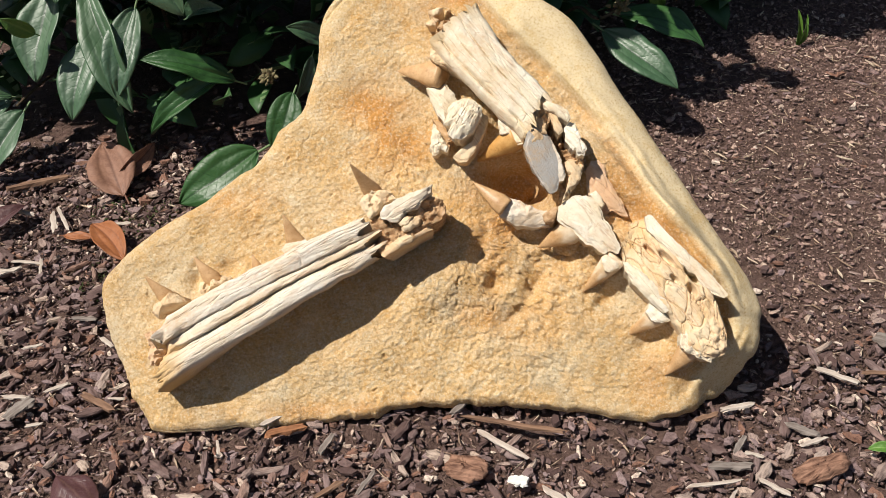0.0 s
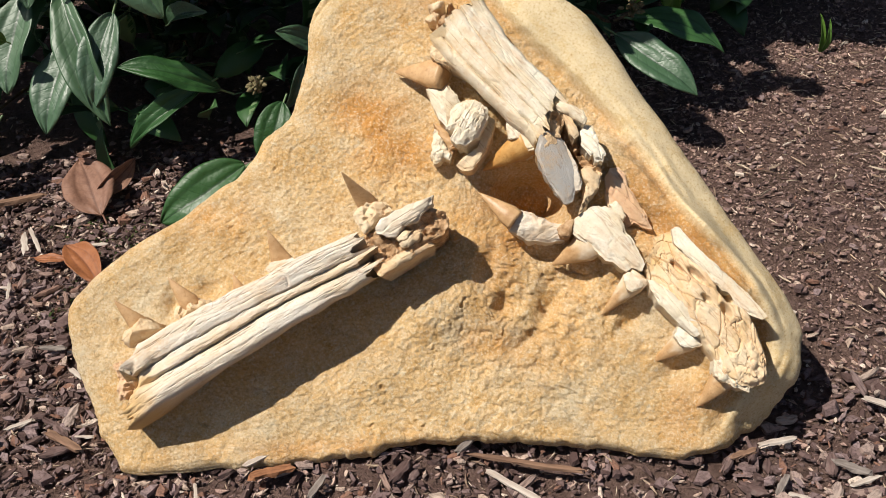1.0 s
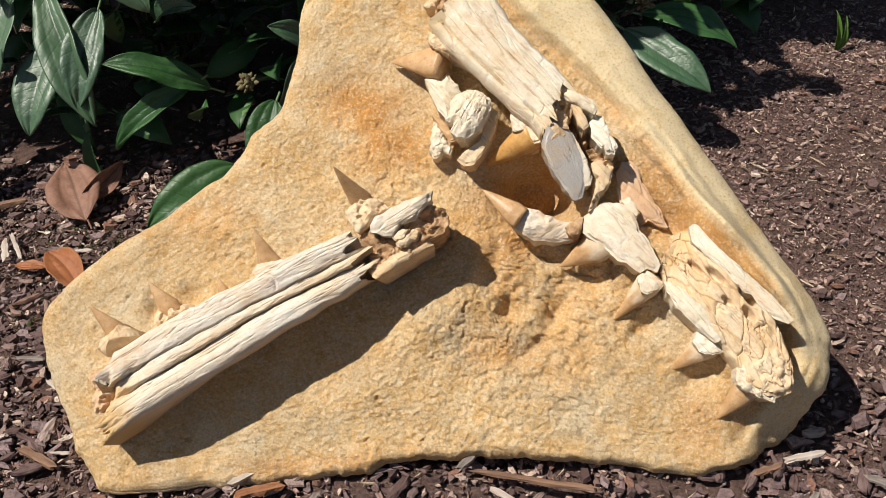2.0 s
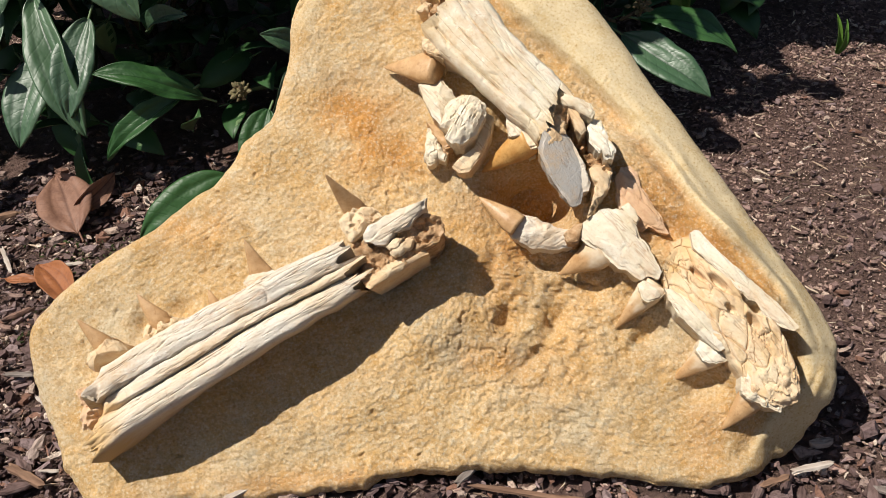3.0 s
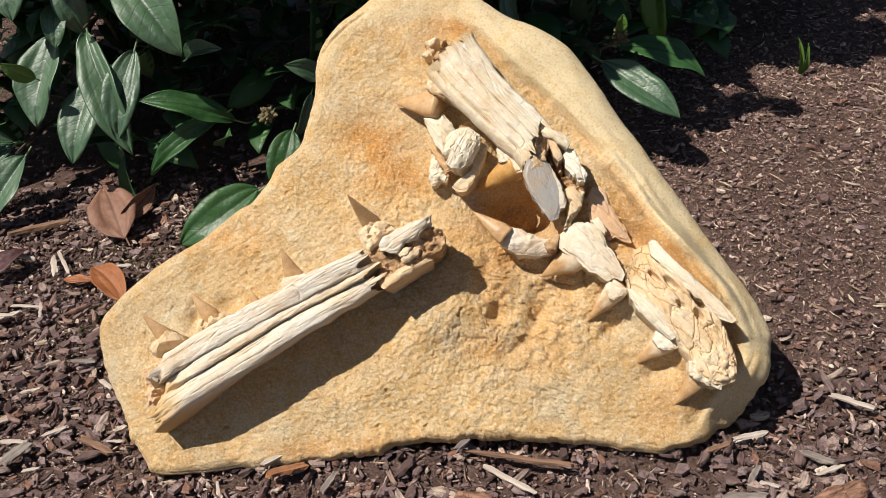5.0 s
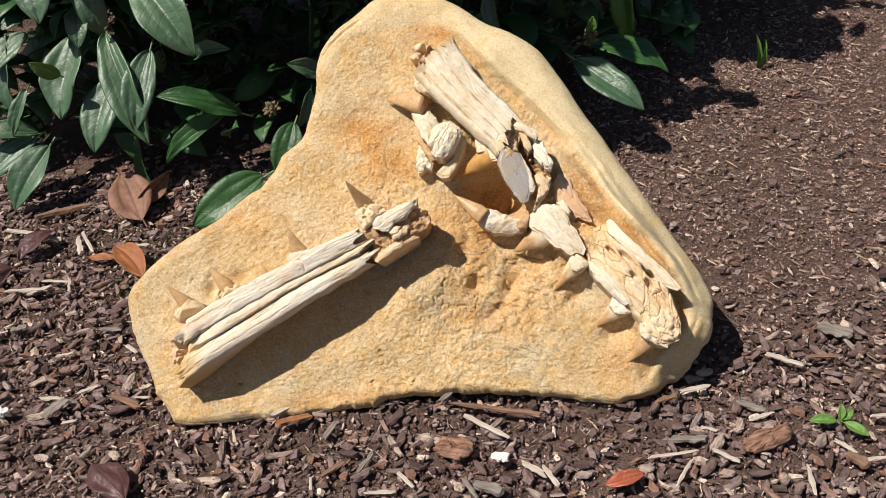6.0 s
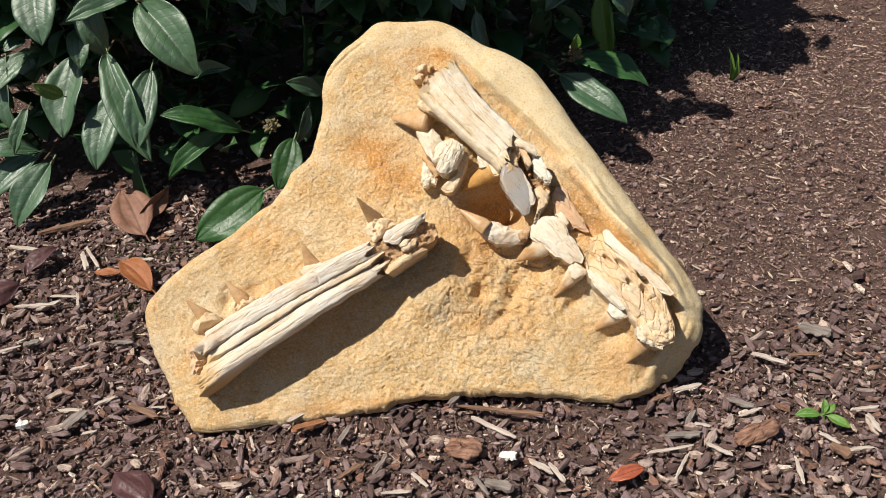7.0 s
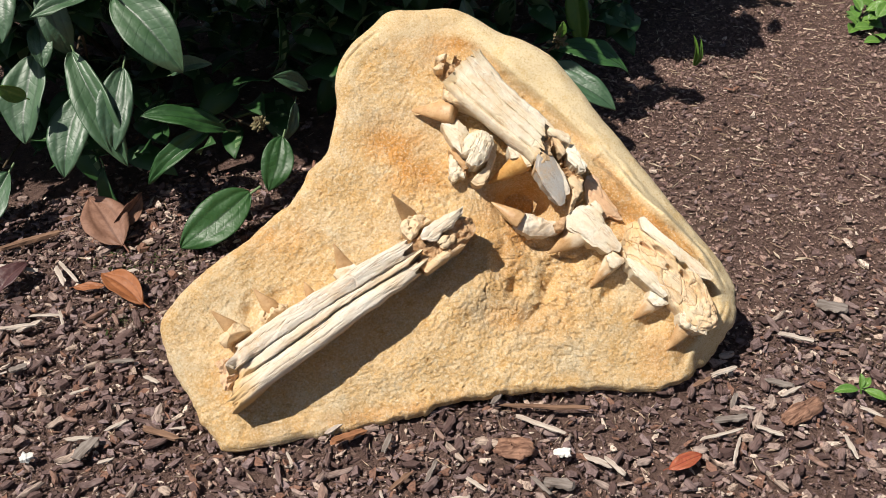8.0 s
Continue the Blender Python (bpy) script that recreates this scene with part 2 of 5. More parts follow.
# ---- shape helpers ----
def mesh_of(name, verts, faces, mats, slots=None, smooth=True):
    me = bpy.data.meshes.new(name)
    me.from_pydata([tuple(v) for v in verts], [], faces)
    for m in mats if isinstance(mats, (list, tuple)) else [mats]:
        me.materials.append(m)
    if slots is not None:
        me.polygons.foreach_set("material_index", slots)
    me.polygons.foreach_set("use_smooth", [smooth] * len(me.polygons))
    me.update()
    return me


def part(name, me, parent, label="", m=None):
    ob = new(name, me)
    ob.parent = parent
    if m is not None:
        ob.matrix_basis = m
    return tagged(ob, label) if label else ob


def thing(name, me, label, category, group="", kind="", m=None):
    ob = new(name, me)
    if m is not None:
        ob.matrix_basis = m
    return tagged(ob, label, category, group, kind)


def fbm(points, scale, octaves=4, shift=0.0):
    return np.array([noise.fractal(Vector((p[0] * scale + shift, p[1] * scale - shift, (p[2] if len(p) > 2 else 0.0) * scale)), 1.0, 2.0, octaves) for p in points])


def spline(points, n, closed=False):
    """n points along a Catmull-Rom curve."""
    P = np.array(points, float)
    k = len(P)
    spans = k if closed else k - 1
    out = []
    for t in np.linspace(0, spans, n, endpoint=not closed):
        i = min(int(t), spans - 1)
        f = t - i
        if closed:
            a, b, c, d = (P[(i + j) % k] for j in (-1, 0, 1, 2))
        else:
            a, b, c, d = (P[min(max(i + j, 0), k - 1)] for j in (-1, 0, 1, 2))
        out.append(0.5 * (2 * b + (c - a) * f + (2 * a - 5 * b + 4 * c - d) * f * f + (3 * b - a - 3 * c + d) * f ** 3))
    return np.array(out)


def smooth01(x, a, b):
    t = np.clip((x - a) / (b - a), 0, 1)
    return t * t * (3 - 2 * t)


# ---- ground ----
def axis(a, b, step, reach):
    core = np.arange(a, b + step / 2, step)
    grow = step * np.cumsum(1.35 ** np.arange(1, 34))
    grow = np.append(grow[grow < reach], reach)
    return np.concatenate([(a - grow)[::-1], core, b + grow])


def coarse_at(x, y):
    """1 where the mulch is coarse bark, 0 where it has broken down to fine crumbs."""
    return 1 - smooth01(y + 0.10 * np.sin(7 * x), 0.86, 1.06) * smooth01(x, 0.02, 0.34)


def bank_z(x, y):
    """The mulch heaped a little against the foot of the slab."""
    return 0.017 * math.exp(-((y - 0.885) / 0.034) ** 2) * float(smooth01(x, -0.40, -0.30) * (1 - smooth01(x, 0.28, 0.38)))


def ground_z(x, y):
    return bank_z(x, y) + 0.006 * noise.fractal(Vector((x * 5, y * 5, 1.7)), 1.0, 2.0, 3) + 0.003 * noise.noise(Vector((x * 26, y * 26, 4.0))) - 0.006


xs, ys = axis(-1.5, 1.7, 0.02, 60.0), axis(0.3, 3.0, 0.02, 60.0)
gv = [(x, y, ground_z(x, y) if abs(x) < 6 and abs(y) < 8 else -0.006) for y in ys for x in xs]
nx = len(xs)
gf = [(j * nx + i, j * nx + i + 1, (j + 1) * nx + i + 1, (j + 1) * nx + i) for j in range(len(ys) - 1) for i in range(nx - 1)]
thing("ground", mesh_of("ground", gv, gf, SOIL), "dark brown garden soil of the mulched bed", "ground", kind="structure")


def chip_field(name, count, box, keep, size, slim, thick, mat, rng, lift=(0.0, 0.01), tilt=18.0, seg=6):
    """Many little bark pieces, each a bevelled uneven slab, in one mesh."""
    x0, x1, y0, y1 = box
    px, py = rng.uniform(x0, x1, count), rng.uniform(y0, y1, count)
    rim = np.minimum(np.minimum(px - x0, x1 - px), np.minimum(py - y0, y1 - py))
    ok = (rng.uniform(0, 1, count) < keep(px, py) * smooth01(rim, 0.0, 0.22)) & ~((np.abs(px) < 0.34) & (py > 0.896) & (py < 1.22)) & ~((np.abs(px + 0.26) < 0.61) & (py > 1.64) & (rng.uniform(0, 1, count) < 0.85))
    px, py = px[ok], py[ok]
    n = len(px)
    length = size[0] * (size[1] / size[0]) ** (rng.uniform(0, 1, n) ** 1.6)
    width = np.minimum(length * rng.uniform(slim[0], slim[1], n), 0.022)
    high = np.minimum(width * rng.uniform(thick[0], thick[1], n), 0.011)
    ang = np.linspace(0, 2 * np.pi, seg, endpoint=False)[None] + rng.uniform(-0.3, 0.3, (n, seg))
    rad = rng.uniform(0.55, 1.15, (n, seg))
    cx, cy = np.cos(ang) * rad * length[:, None] / 2, np.sin(ang) * rad * width[:, None] / 2
    bow = rng.uniform(-0.12, 0.12, n)[:, None] * cx * cx / length[:, None] * 4
    top = np.stack([cx * 0.90, cy * rng.uniform(0.5, 0.95, (n, 1)) + bow, high[:, None] / 2 + rng.uniform(-0.2, 0.2, (n, seg)) * high[:, None]], -1)
    low = np.stack([cx, cy + bow, -high[:, None] / 2 + 0 * cx], -1)
    P = np.concatenate([top, low], 1)
    yaw, rx, ry = rng.uniform(0, 2 * np.pi, n), np.radians(rng.normal(0, tilt, n)), np.radians(rng.normal(0, tilt * 0.6, n))
    c, s = np.cos(rx)[:, None], np.sin(rx)[:, None]
    P = np.stack([P[..., 0], c * P[..., 1] - s * P[..., 2], s * P[..., 1] + c * P[..., 2]], -1)
    c, s = np.cos(ry)[:, None], np.sin(ry)[:, None]
    P = np.stack([c * P[..., 0] + s * P[..., 2], P[..., 1], -s * P[..., 0] + c * P[..., 2]], -1)
    c, s = np.cos(yaw)[:, None], np.sin(yaw)[:, None]
    P = np.stack([c * P[..., 0] - s * P[..., 1], s * P[..., 0] + c * P[..., 1], P[..., 2]], -1)
    gz = np.array([ground_z(a, b) for a, b in zip(px, py)])
    P += np.stack([px, py, gz + high / 2 + rng.uniform(lift[0], lift[1], n)], -1)[:, None]
    base = (np.arange(n) * 2 * seg)[:, None]
    faces = (base + np.arange(seg)[None]).tolist()
    for k in range(seg):
        j = (k + 1) % seg
        faces += (base + np.array([[k, seg + k, seg + j, j]])).tolist()
    return mesh_of(name, P.reshape(-1, 3), faces, mat, smooth=False)


rng = np.random.default_rng(5)
thing("bark_mulch", chip_field("bark_mulch", 76000, (-1.6, 1.05, 0.46, 2.1), lambda x, y: np.maximum(coarse_at(x, y), 0.09) * (1 - 0.75 * smooth01(y, 1.7, 1.9)), (0.0045, 0.031), (0.20, 0.70), (0.15, 0.45), BARK, rng, (0.0, 0.011), 17.0, 5),
      "coarse dark brown bark chip mulch strewn on the soil", "mulch", kind="stuff")
thing("bark_crumbs", chip_field("bark_crumbs", 96000, (-1.5, 2.1, 0.46, 2.7), lambda x, y: (1 - 0.20 * coarse_at(x, y)) * (1 - 0.6 * smooth01(y, 1.9, 2.4)), (0.003, 0.018), (0.20, 0.7), (0.2, 0.5), CRUMB, rng, (0.0, 0.006), 15.0, 5),
      "fine brown crumbs of rotted bark over the soil", "mulch", kind="stuff")
thing("bark_dust", chip_field("bark_dust", 46000, (0.15, 1.5, 0.88, 2.15), lambda x, y: 1 - coarse_at(x, y), (0.002, 0.008), (0.3, 0.8), (0.3, 0.7), CRUMB, rng, (0.0, 0.004), 25.0, 4),
      "tiny crumbs of rotted bark covering the soil", "mulch", kind="stuff")
# real pale fibres; those on coarse bark also imitate thin highlights on chip edges
thing("straw_fibres", chip_field("straw_fibres", 12000, (-1.4, 2.1, 0.46, 2.7), lambda x, y: 1 - 0.35 * coarse_at(x, y), (0.008, 0.036), (0.05, 0.13), (0.4, 0.8), FIBRE, rng, (0.003, 0.010), 8, 4),
      "thin pale wood fibres over the mulch, some standing in for highlights on chips", "mulch", kind="stuff")

MOSS = chip_look("moss_green", ((0.0, (0.05, 0.075, 0.02)), (0.5, (0.075, 0.105, 0.03)), (0.85, (0.12, 0.13, 0.05))), (0.03, 0.04, 0.015))
MOSS_AT = ((-0.478, 1.381, 0.060, 0.055), (-0.528, 1.219, 0.040, 0.040), (-0.564, 1.403, 0.035, 0.025))
thing("moss_patch", chip_field("moss_patch", 9000, (-0.80, -0.20, 1.00, 1.60), lambda x, y: sum(np.exp(-((x - mx) / rx) ** 2 - ((y - my) / ry) ** 2) for mx, my, rx, ry in MOSS_AT), (0.002, 0.007), (0.3, 0.6), (0.5, 0.9), MOSS, rng, (0.003, 0.012), 30.0, 4),
      "thin patches of green moss on the soil", "moss", kind="stuff")

# ---- the fossil slab ----
FACE_N = Vector((-0.0493, -0.6920, 0.7202)).normalized()
FACE_U = (Vector((1, 0, 0)) - FACE_N.x * FACE_N).normalized()
FACE_V = FACE_N.cross(FACE_U)
SLAB = Matrix.Translation((0, 0.8132, 0)) @ Matrix((FACE_U, FACE_V, FACE_N)).transposed().to_4x4()
MIDDLE = np.array((0.03, 0.28))
OUTLINE = [
    (-0.037, 0.669), (0.008, 0.665), (0.067, 0.659), (0.122, 0.619), (0.165, 0.595), (0.202, 0.563), (0.229, 0.522), (0.258, 0.464), (0.291, 0.406),
    (0.347, 0.303), (0.398, 0.207), (0.410, 0.165), (0.404, 0.126), (0.379, 0.089), (0.337, 0.060), (0.280, 0.040), (0.231, 0.041), (0.190, 0.053),
    (0.097, 0.067), (-0.046, 0.072), (-0.086, 0.061), (-0.147, 0.058), (-0.289, 0.057), (-0.343, 0.056), (-0.372, 0.070), (-0.409, 0.150), (-0.432, 0.244),
    (-0.405, 0.282), (-0.358, 0.318), (-0.303, 0.349), (-0.237, 0.392), (-0.204, 0.421), (-0.194, 0.443), (-0.165, 0.463), (-0.150, 0.494), (-0.136, 0.539),
    (-0.128, 0.586), (-0.105, 0.621), (-0.071, 0.646)]
RIM = [(-0.110, 0.585), (-0.084, 0.623), (-0.028, 0.640), (0.052, 0.631), (0.087, 0.612), (0.126, 0.560), (0.180, 0.500), (0.228, 0.436), (0.262, 0.385),
       (0.299, 0.309), (0.336, 0.262), (0.365, 0.225), (0.383, 0.160), (0.362, 0.112), (0.330, 0.074)]


def near(points, curve):
    """Distance from each point to a dense curve."""
    tree = kdtree.KDTree(len(curve))
    for k, p in enumerate(curve):
        tree.insert((p[0], p[1], 0.0), k)
    tree.balance()
    return np.array([tree.find((p[0], p[1], 0.0))[2] for p in points])


def blob(P, u, v, ru, rv, turn=0.0):
    c, s = math.cos(turn), math.sin(turn)
    du, dv = P[:, 0] - u, P[:, 1] - v
    return np.exp(-((c * du + s * dv) / ru) ** 2 - ((-s * du + c * dv) / rv) ** 2)


def build_slab():
    seg, rings = 1000, 220
    edge = spline(OUTLINE, 4000, True)
    ang = np.arctan2(edge[:, 1] - MIDDLE[1], edge[:, 0] - MIDDLE[0])
    rad = np.linalg.norm(edge - MIDDLE, axis=1)
    order = np.argsort(ang)
    th = np.linspace(-np.pi, np.pi, seg, endpoint=False)
    R = np.interp(th, ang[order], rad[order], period=2 * np.pi)
    ring = np.stack([np.cos(th), np.sin(th)], -1)
    low = smooth01(-ring[:, 1], 0.1, 0.5)
    left = smooth01(-ring[:, 0], 0.2, 0.6)
    R = R + fbm(ring * R[:, None] + 3, 26, 5) * 0.003 * (0.4 + 1.6 * low + 0.6 * left) + fbm(ring * R[:, None] + 5, 60, 6) * 0.0019 * low
    rr = np.linspace(0, 1, rings + 1)[1:] ** 0.88
    P = np.concatenate([MIDDLE[None]] + [MIDDLE + ring * (R * r)[:, None] for r in rr])
    outer = MIDDLE + ring * R[:, None]
    d = near(P, outer)
    rim = spline(RIM, 200)
    dr = near(P, rim)
    inner = spline([MIDDLE + (np.array(p) - MIDDLE) * 0.9 for p in RIM], 200)
    di = near(P, inner)
    wander = 0.006 * fbm(P, 24, 5, 9.0)
    side = np.where((d < 0.16) & (dr < 0.16), smooth01(di - dr + wander, -0.012, 0.012), 0)
    crust = np.clip(side, 0, 1) * smooth01(P[:, 1], 0.05, 0.10) * (0.45 + 0.55 * smooth01(P[:, 0], 0.04, 0.10))
    u, v = P[:, 0], P[:, 1]
    w = np.full(len(P), -0.012)
    w += 0.012 * smooth01(-u, 0.15, 0.4)
    w += 0.010 * smooth01(v, 0.40, 0.62)
    # carved ground beside the upper jaw, and the crust that stands a little over it
    flank = smooth01(u, 0.06, 0.14)
    w -= (0.001 + 0.004 * flank) * np.exp(-((dr - 0.02) / 0.03) ** 2) * (1 - side)
    w += 0.0060 * side * flank
    w += 0.004 * np.exp(-((dr - 0.006) / 0.006) ** 2) * side * flank * (0.7 + fbm(P, 20, 2, 4.0))
    # hollows
    w -= 0.060 * np.clip(1.8 * blob(P, 0.117, 0.352, 0.030, 0.026, -0.3), 0, 1)
    w -= 0.022 * blob(P, 0.148, 0.335, 0.02, 0.03)
    w -= 0.016 * blob(P, 0.078, 0.222, 0.009, 0.012) + 0.015 * blob(P, 0.128, 0.215, 0.012, 0.028, -0.5) + 0.010 * blob(P, 0.098, 0.178, 0.02, 0.008, 0.6) + 0.009 * blob(P, 0.062, 0.262, 0.008, 0.022, -0.4)
    w += 0.006 * blob(P, 0.04, 0.345, 0.05, 0.03) + 0.010 * blob(P, 0.05, 0.30, 0.03, 0.03)
    w -= 0.004 * blob(P, 0.06, 0.43, 0.05, 0.05)
    w -= 0.003 * smooth01(u, 0.03, 0.07) * blob(P, 0.11, 0.25, 0.08, 0.07)
    w += 0.008 * blob(P, -0.10, 0.14, 0.10, 0.03) - 0.003 * blob(P, -0.10, 0.18, 0.08, 0.03, 0.5) + 0.020 * blob(P, 0.0, 0.222, 0.075, 0.035, 0.5)
    w -= 0.012 * blob(P, -0.262, 0.262, 0.012, 0.012) + 0.012 * blob(P, -0.305, 0.248, 0.01, 0.014)
    w += 0.008 * blob(P, 0.30, 0.05, 0.04, 0.02)
    w += 0.040 * np.clip(1.3 * blob(P, 0.328, 0.252, 0.085, 0.022, -0.98), 0, 1) * smooth01(d, 0.012, 0.05)
    w += 0.024 * np.clip(1.3 * blob(P, 0.238, 0.350, 0.070, 0.020, -0.98), 0, 1)
    # the ridge of stone that still holds the upper jaw
    spine = near(P, spline([(0.060, 0.520), (0.105, 0.450), (0.165, 0.385), (0.205, 0.300), (0.262, 0.235), (0.320, 0.150)], 200))
    w += 0.020 * np.exp(-(spine / 0.030) ** 4) * (0.75 + 0.6 * fbm(P, 35, 4, 12.0)) * (1 - np.clip(1.8 * blob(P, 0.112, 0.350, 0.032, 0.028, -0.3), 0, 1))
    w += 0.014 * blob(P, 0.045, 0.430, 0.035, 0.050, -0.6) * (0.8 + 0.6 * fbm(P, 35, 4, 14.0))
    # sockets in the stone under the teeth of the upper jaw
    w -= 0.016 * blob(P, 0.165, 0.250, 0.020, 0.012, -0.6) + 0.014 * blob(P, 0.222, 0.195, 0.020, 0.012, 0.5) + 0.014 * blob(P, 0.268, 0.138, 0.022, 0.013, 0.5)
    w -= 0.014 * blob(P, 0.120, 0.280, 0.030, 0.010, -0.3)
    calm = 1 - 0.75 * crust
    broken = 0.42 + 1.1 * blob(P, 0.13, 0.22, 0.09, 0.10) + 0.5 * blob(P, -0.02, 0.38, 0.06, 0.05) + 0.4 * blob(P, -0.2, 0.33, 0.06, 0.03)
    w += 0.005 * fbm(P, 11, 4, 2.0) * (0.5 + 0.5 * calm)
    w += 0.0026 * fbm(P, 66, 6, 7.0) * calm * broken * smooth01(d, 0.0, 0.01)
    w -= 0.0022 * np.clip(np.abs(fbm(P, 30, 5, 31.0)), 0, 0.5) * calm * np.clip(broken - 0.3, 0, 1) * smooth01(d, 0.0, 0.015)
    chunk = np.abs(fbm(P, 26, 4, 13.0))
    w -= 0.012 * np.clip(0.16 - chunk, 0, 1) * calm * np.clip(broken - 0.3, 0, 1) * 2
    crumble = np.abs(fbm(P, 110, 4, 5.0))
    w += (0.0006 * np.clip(crumble, 0, 0.6) + 0.0012 * fbm(P, 165, 4, 8.0)) * (1 - 0.85 * side) * smooth01(d, 0.002, 0.012)
    pits = fbm(P, 70, 3, 21.0)
    w -= 0.004 * smooth01(pits, 0.66, 0.98) * calm
    w -= 0.050 * blob(P, 0.352, 0.070, 0.050, 0.034, 0.6)
    crack = near(P, spline([(-0.128, 0.575), (-0.108, 0.600), (-0.082, 0.622), (-0.060, 0.634)], 120) )
    w -= 0.006 * np.exp(-(crack / 0.0022) ** 2) * (0.6 + fbm(P, 60, 2, 3.0))
    # rounded edge
    away = P - MIDDLE
    theta = np.arctan2(away[:, 1], away[:, 0])
    bottom = smooth01(-np.sin(theta), 0.3, 0.75)
    right = smooth01(np.cos(theta), 0.0, 0.4) * (1 - bottom)
    w -= 0.012 * np.clip(1 - d / (0.011 + 0.006 * fbm(P, 22, 4, 6.0)), 0, 1) ** 2.0 * bottom
    span = 0.018 - 0.011 * bottom + 0.018 * right + 0.004 * smooth01(np.sin(theta), 0.7, 0.9)
    drop = 0.013 - 0.007 * bottom + 0.014 * right
    t = np.clip(1 - d / span, 0, 1)
    w -= drop * (1 - np.sqrt(1 - 0.98 * t * t)) / (1 - math.sqrt(0.02))
    verts = [np.column_stack([P, w])]
    last = w[-seg:]
    deep = np.linspace(0, 1, 13)[1:]
    for k in deep:
        q = MIDDLE + ring * (R * (1 + 0.010 * math.sin(k * math.pi) * (1 - low) - (0.04 + 0.05 * low) * k * k))[:, None]
        verts.append(np.column_stack([q, last * (1 - k) - 0.105 * k + 0.004 * fbm(q + k, 20, 3)]))
    for k in (0.8, 0.55, 0.3, 0.1):
        q = MIDDLE + ring * (R * 0.95 * k)[:, None]
        verts.append(np.column_stack([q, -0.105 - 0.20 * (1 - k ** 2) * np.ones(seg)]))
    V = np.concatenate(verts)
    rows = (len(V) - 1) // seg
    faces = [(0, 1 + i, 1 + (i + 1) % seg) for i in range(seg)]
    for r in range(rows - 1):
        a, b = 1 + r * seg, 1 + (r + 1) * seg
        faces += [(a + i, b + i, b + (i + 1) % seg, a + (i + 1) % seg) for i in range(seg)]
    a = 1 + (rows - 1) * seg
    faces.append([a + i for i in reversed(range(seg))])
    me = mesh_of("fossil_rock", V, faces, STONE)
    rust = 0.75 * blob(P, -0.062, 0.452, 0.038, 0.042) + 0.40 * blob(P, -0.015, 0.415, 0.05, 0.035) + 0.45 * blob(P, 0.06, 0.18, 0.03, 0.02)
    rust += 0.35 * blob(P, 0.12, 0.34, 0.06, 0.05) + 0.40 * blob(P, 0.24, 0.33, 0.04, 0.06, 0.6)
    rust += 0.30 * blob(P, 0.08, 0.30, 0.05, 0.05) + 0.15 * blob(P, 0.14, 0.22, 0.07, 0.07) + 0.4 * blob(P, 0.275, 0.085, 0.03, 0.03) + 0.3 * blob(P, -0.25, 0.35, 0.05, 0.03)
    rust += 0.22 * np.exp(-((dr - 0.012) / 0.018) ** 2) * (1 - side) * flank
    rust += 0.35 * blob(P, 0.31, 0.235, 0.03, 0.06, 0.6) + 0.45 * blob(P, 0.05, 0.60, 0.06, 0.03) + 0.35 * blob(P, -0.15, 0.075, 0.14, 0.012)
    rust = np.clip(1.75 * rust * (0.75 + 0.8 * fbm(P, 22, 5, 3.0)), 0, 0.85) * (1 - 0.8 * crust)
    for name, values in (("crust", crust), ("rust", rust)):
        full = np.zeros(len(V))
        full[:len(P)] = values
        full[len(P):len(P) + 6 * seg] = np.tile(values[-seg:], 6)
        me.attributes.new(name, "FLOAT", "POINT").data.foreach_set("value", full)
    return me


slab = thing("fossil_rock", build_slab(), "slab of ochre limestone with fossil jaw bones, leaning on the mulch", "fossil", m=SLAB)


def strip(name, up, low, height, mat, parent, label="", n=110, m=34, ragged=0.006, grain=0.0006, base=-0.03, seed=0.0, patina=lambda s, a: 0.0, under=0.0):
    """A bone bar between an upper and a lower edge; height(s, a) is its top, s along it and a across it."""
    A, B = spline(up, n), spline(low, n)
    along = (A[-1] + B[-1] - A[0] - B[0]) / 2
    along = along / np.linalg.norm(along)
    verts, cols = [], m + 3
    for i in range(n):
        s = i / (n - 1)
        for j in range(-1, m + 2):
            a = min(max(j / m, 0), 1)
            tuck = under * float(smooth01(s, 0.08, 0.40))
            e = a if 0 <= j <= m else min(max(a, tuck), 1 - tuck)
            p = A[i] * (1 - e) + B[i] * e
            end = smooth01(s, 0.94, 1.0) - smooth01(-s, -0.06, 0.0)
            p = p + along * float(end) * ragged * 2 * noise.fractal(Vector((a * 7 + seed, seed, s * 2)), 1.0, 2.0, 4)
            cross = np.array((-along[1], along[0]))
            p = p + cross * 0.0022 * (2 * a - 1) * abs(2 * a - 1) * noise.fractal(Vector((s * 7 + seed, a * 2, seed)), 1.0, 2.0, 2)
            if j < 0 or j > m:
                w = base
            else:
                w = height(s, a)
                x, y = p @ along, p @ np.array((-along[1], along[0]))
                w += grain * noise.fractal(Vector((x * 14 + seed, y * 130, 0.5)), 1.0, 2.0, 4)
                w += grain * 1.2 * noise.fractal(Vector((x * 60, y * 70, seed)), 1.0, 2.0, 3)
            verts.append((p[0], p[1], w))
    faces = [(i * cols + j, (i + 1) * cols + j, (i + 1) * cols + j + 1, i * cols + j + 1) for i in range(n - 1) for j in range(cols - 1)]
    faces.append(list(range(cols)))
    faces.append([(n - 1) * cols + j for j in reversed(range(cols))])
    me = mesh_of(name, verts, [f[::-1] for f in faces], mat)
    me.set_sharp_from_angle(angle=radians(50))
    tan = [float(patina(i / (n - 1), min(max(j / m, 0), 1))) for i in range(n) for j in range(-1, m + 2)]
    me.attributes.new("patina", "FLOAT", "POINT").data.foreach_set("value", tan)
    return part(name, me, parent, label)


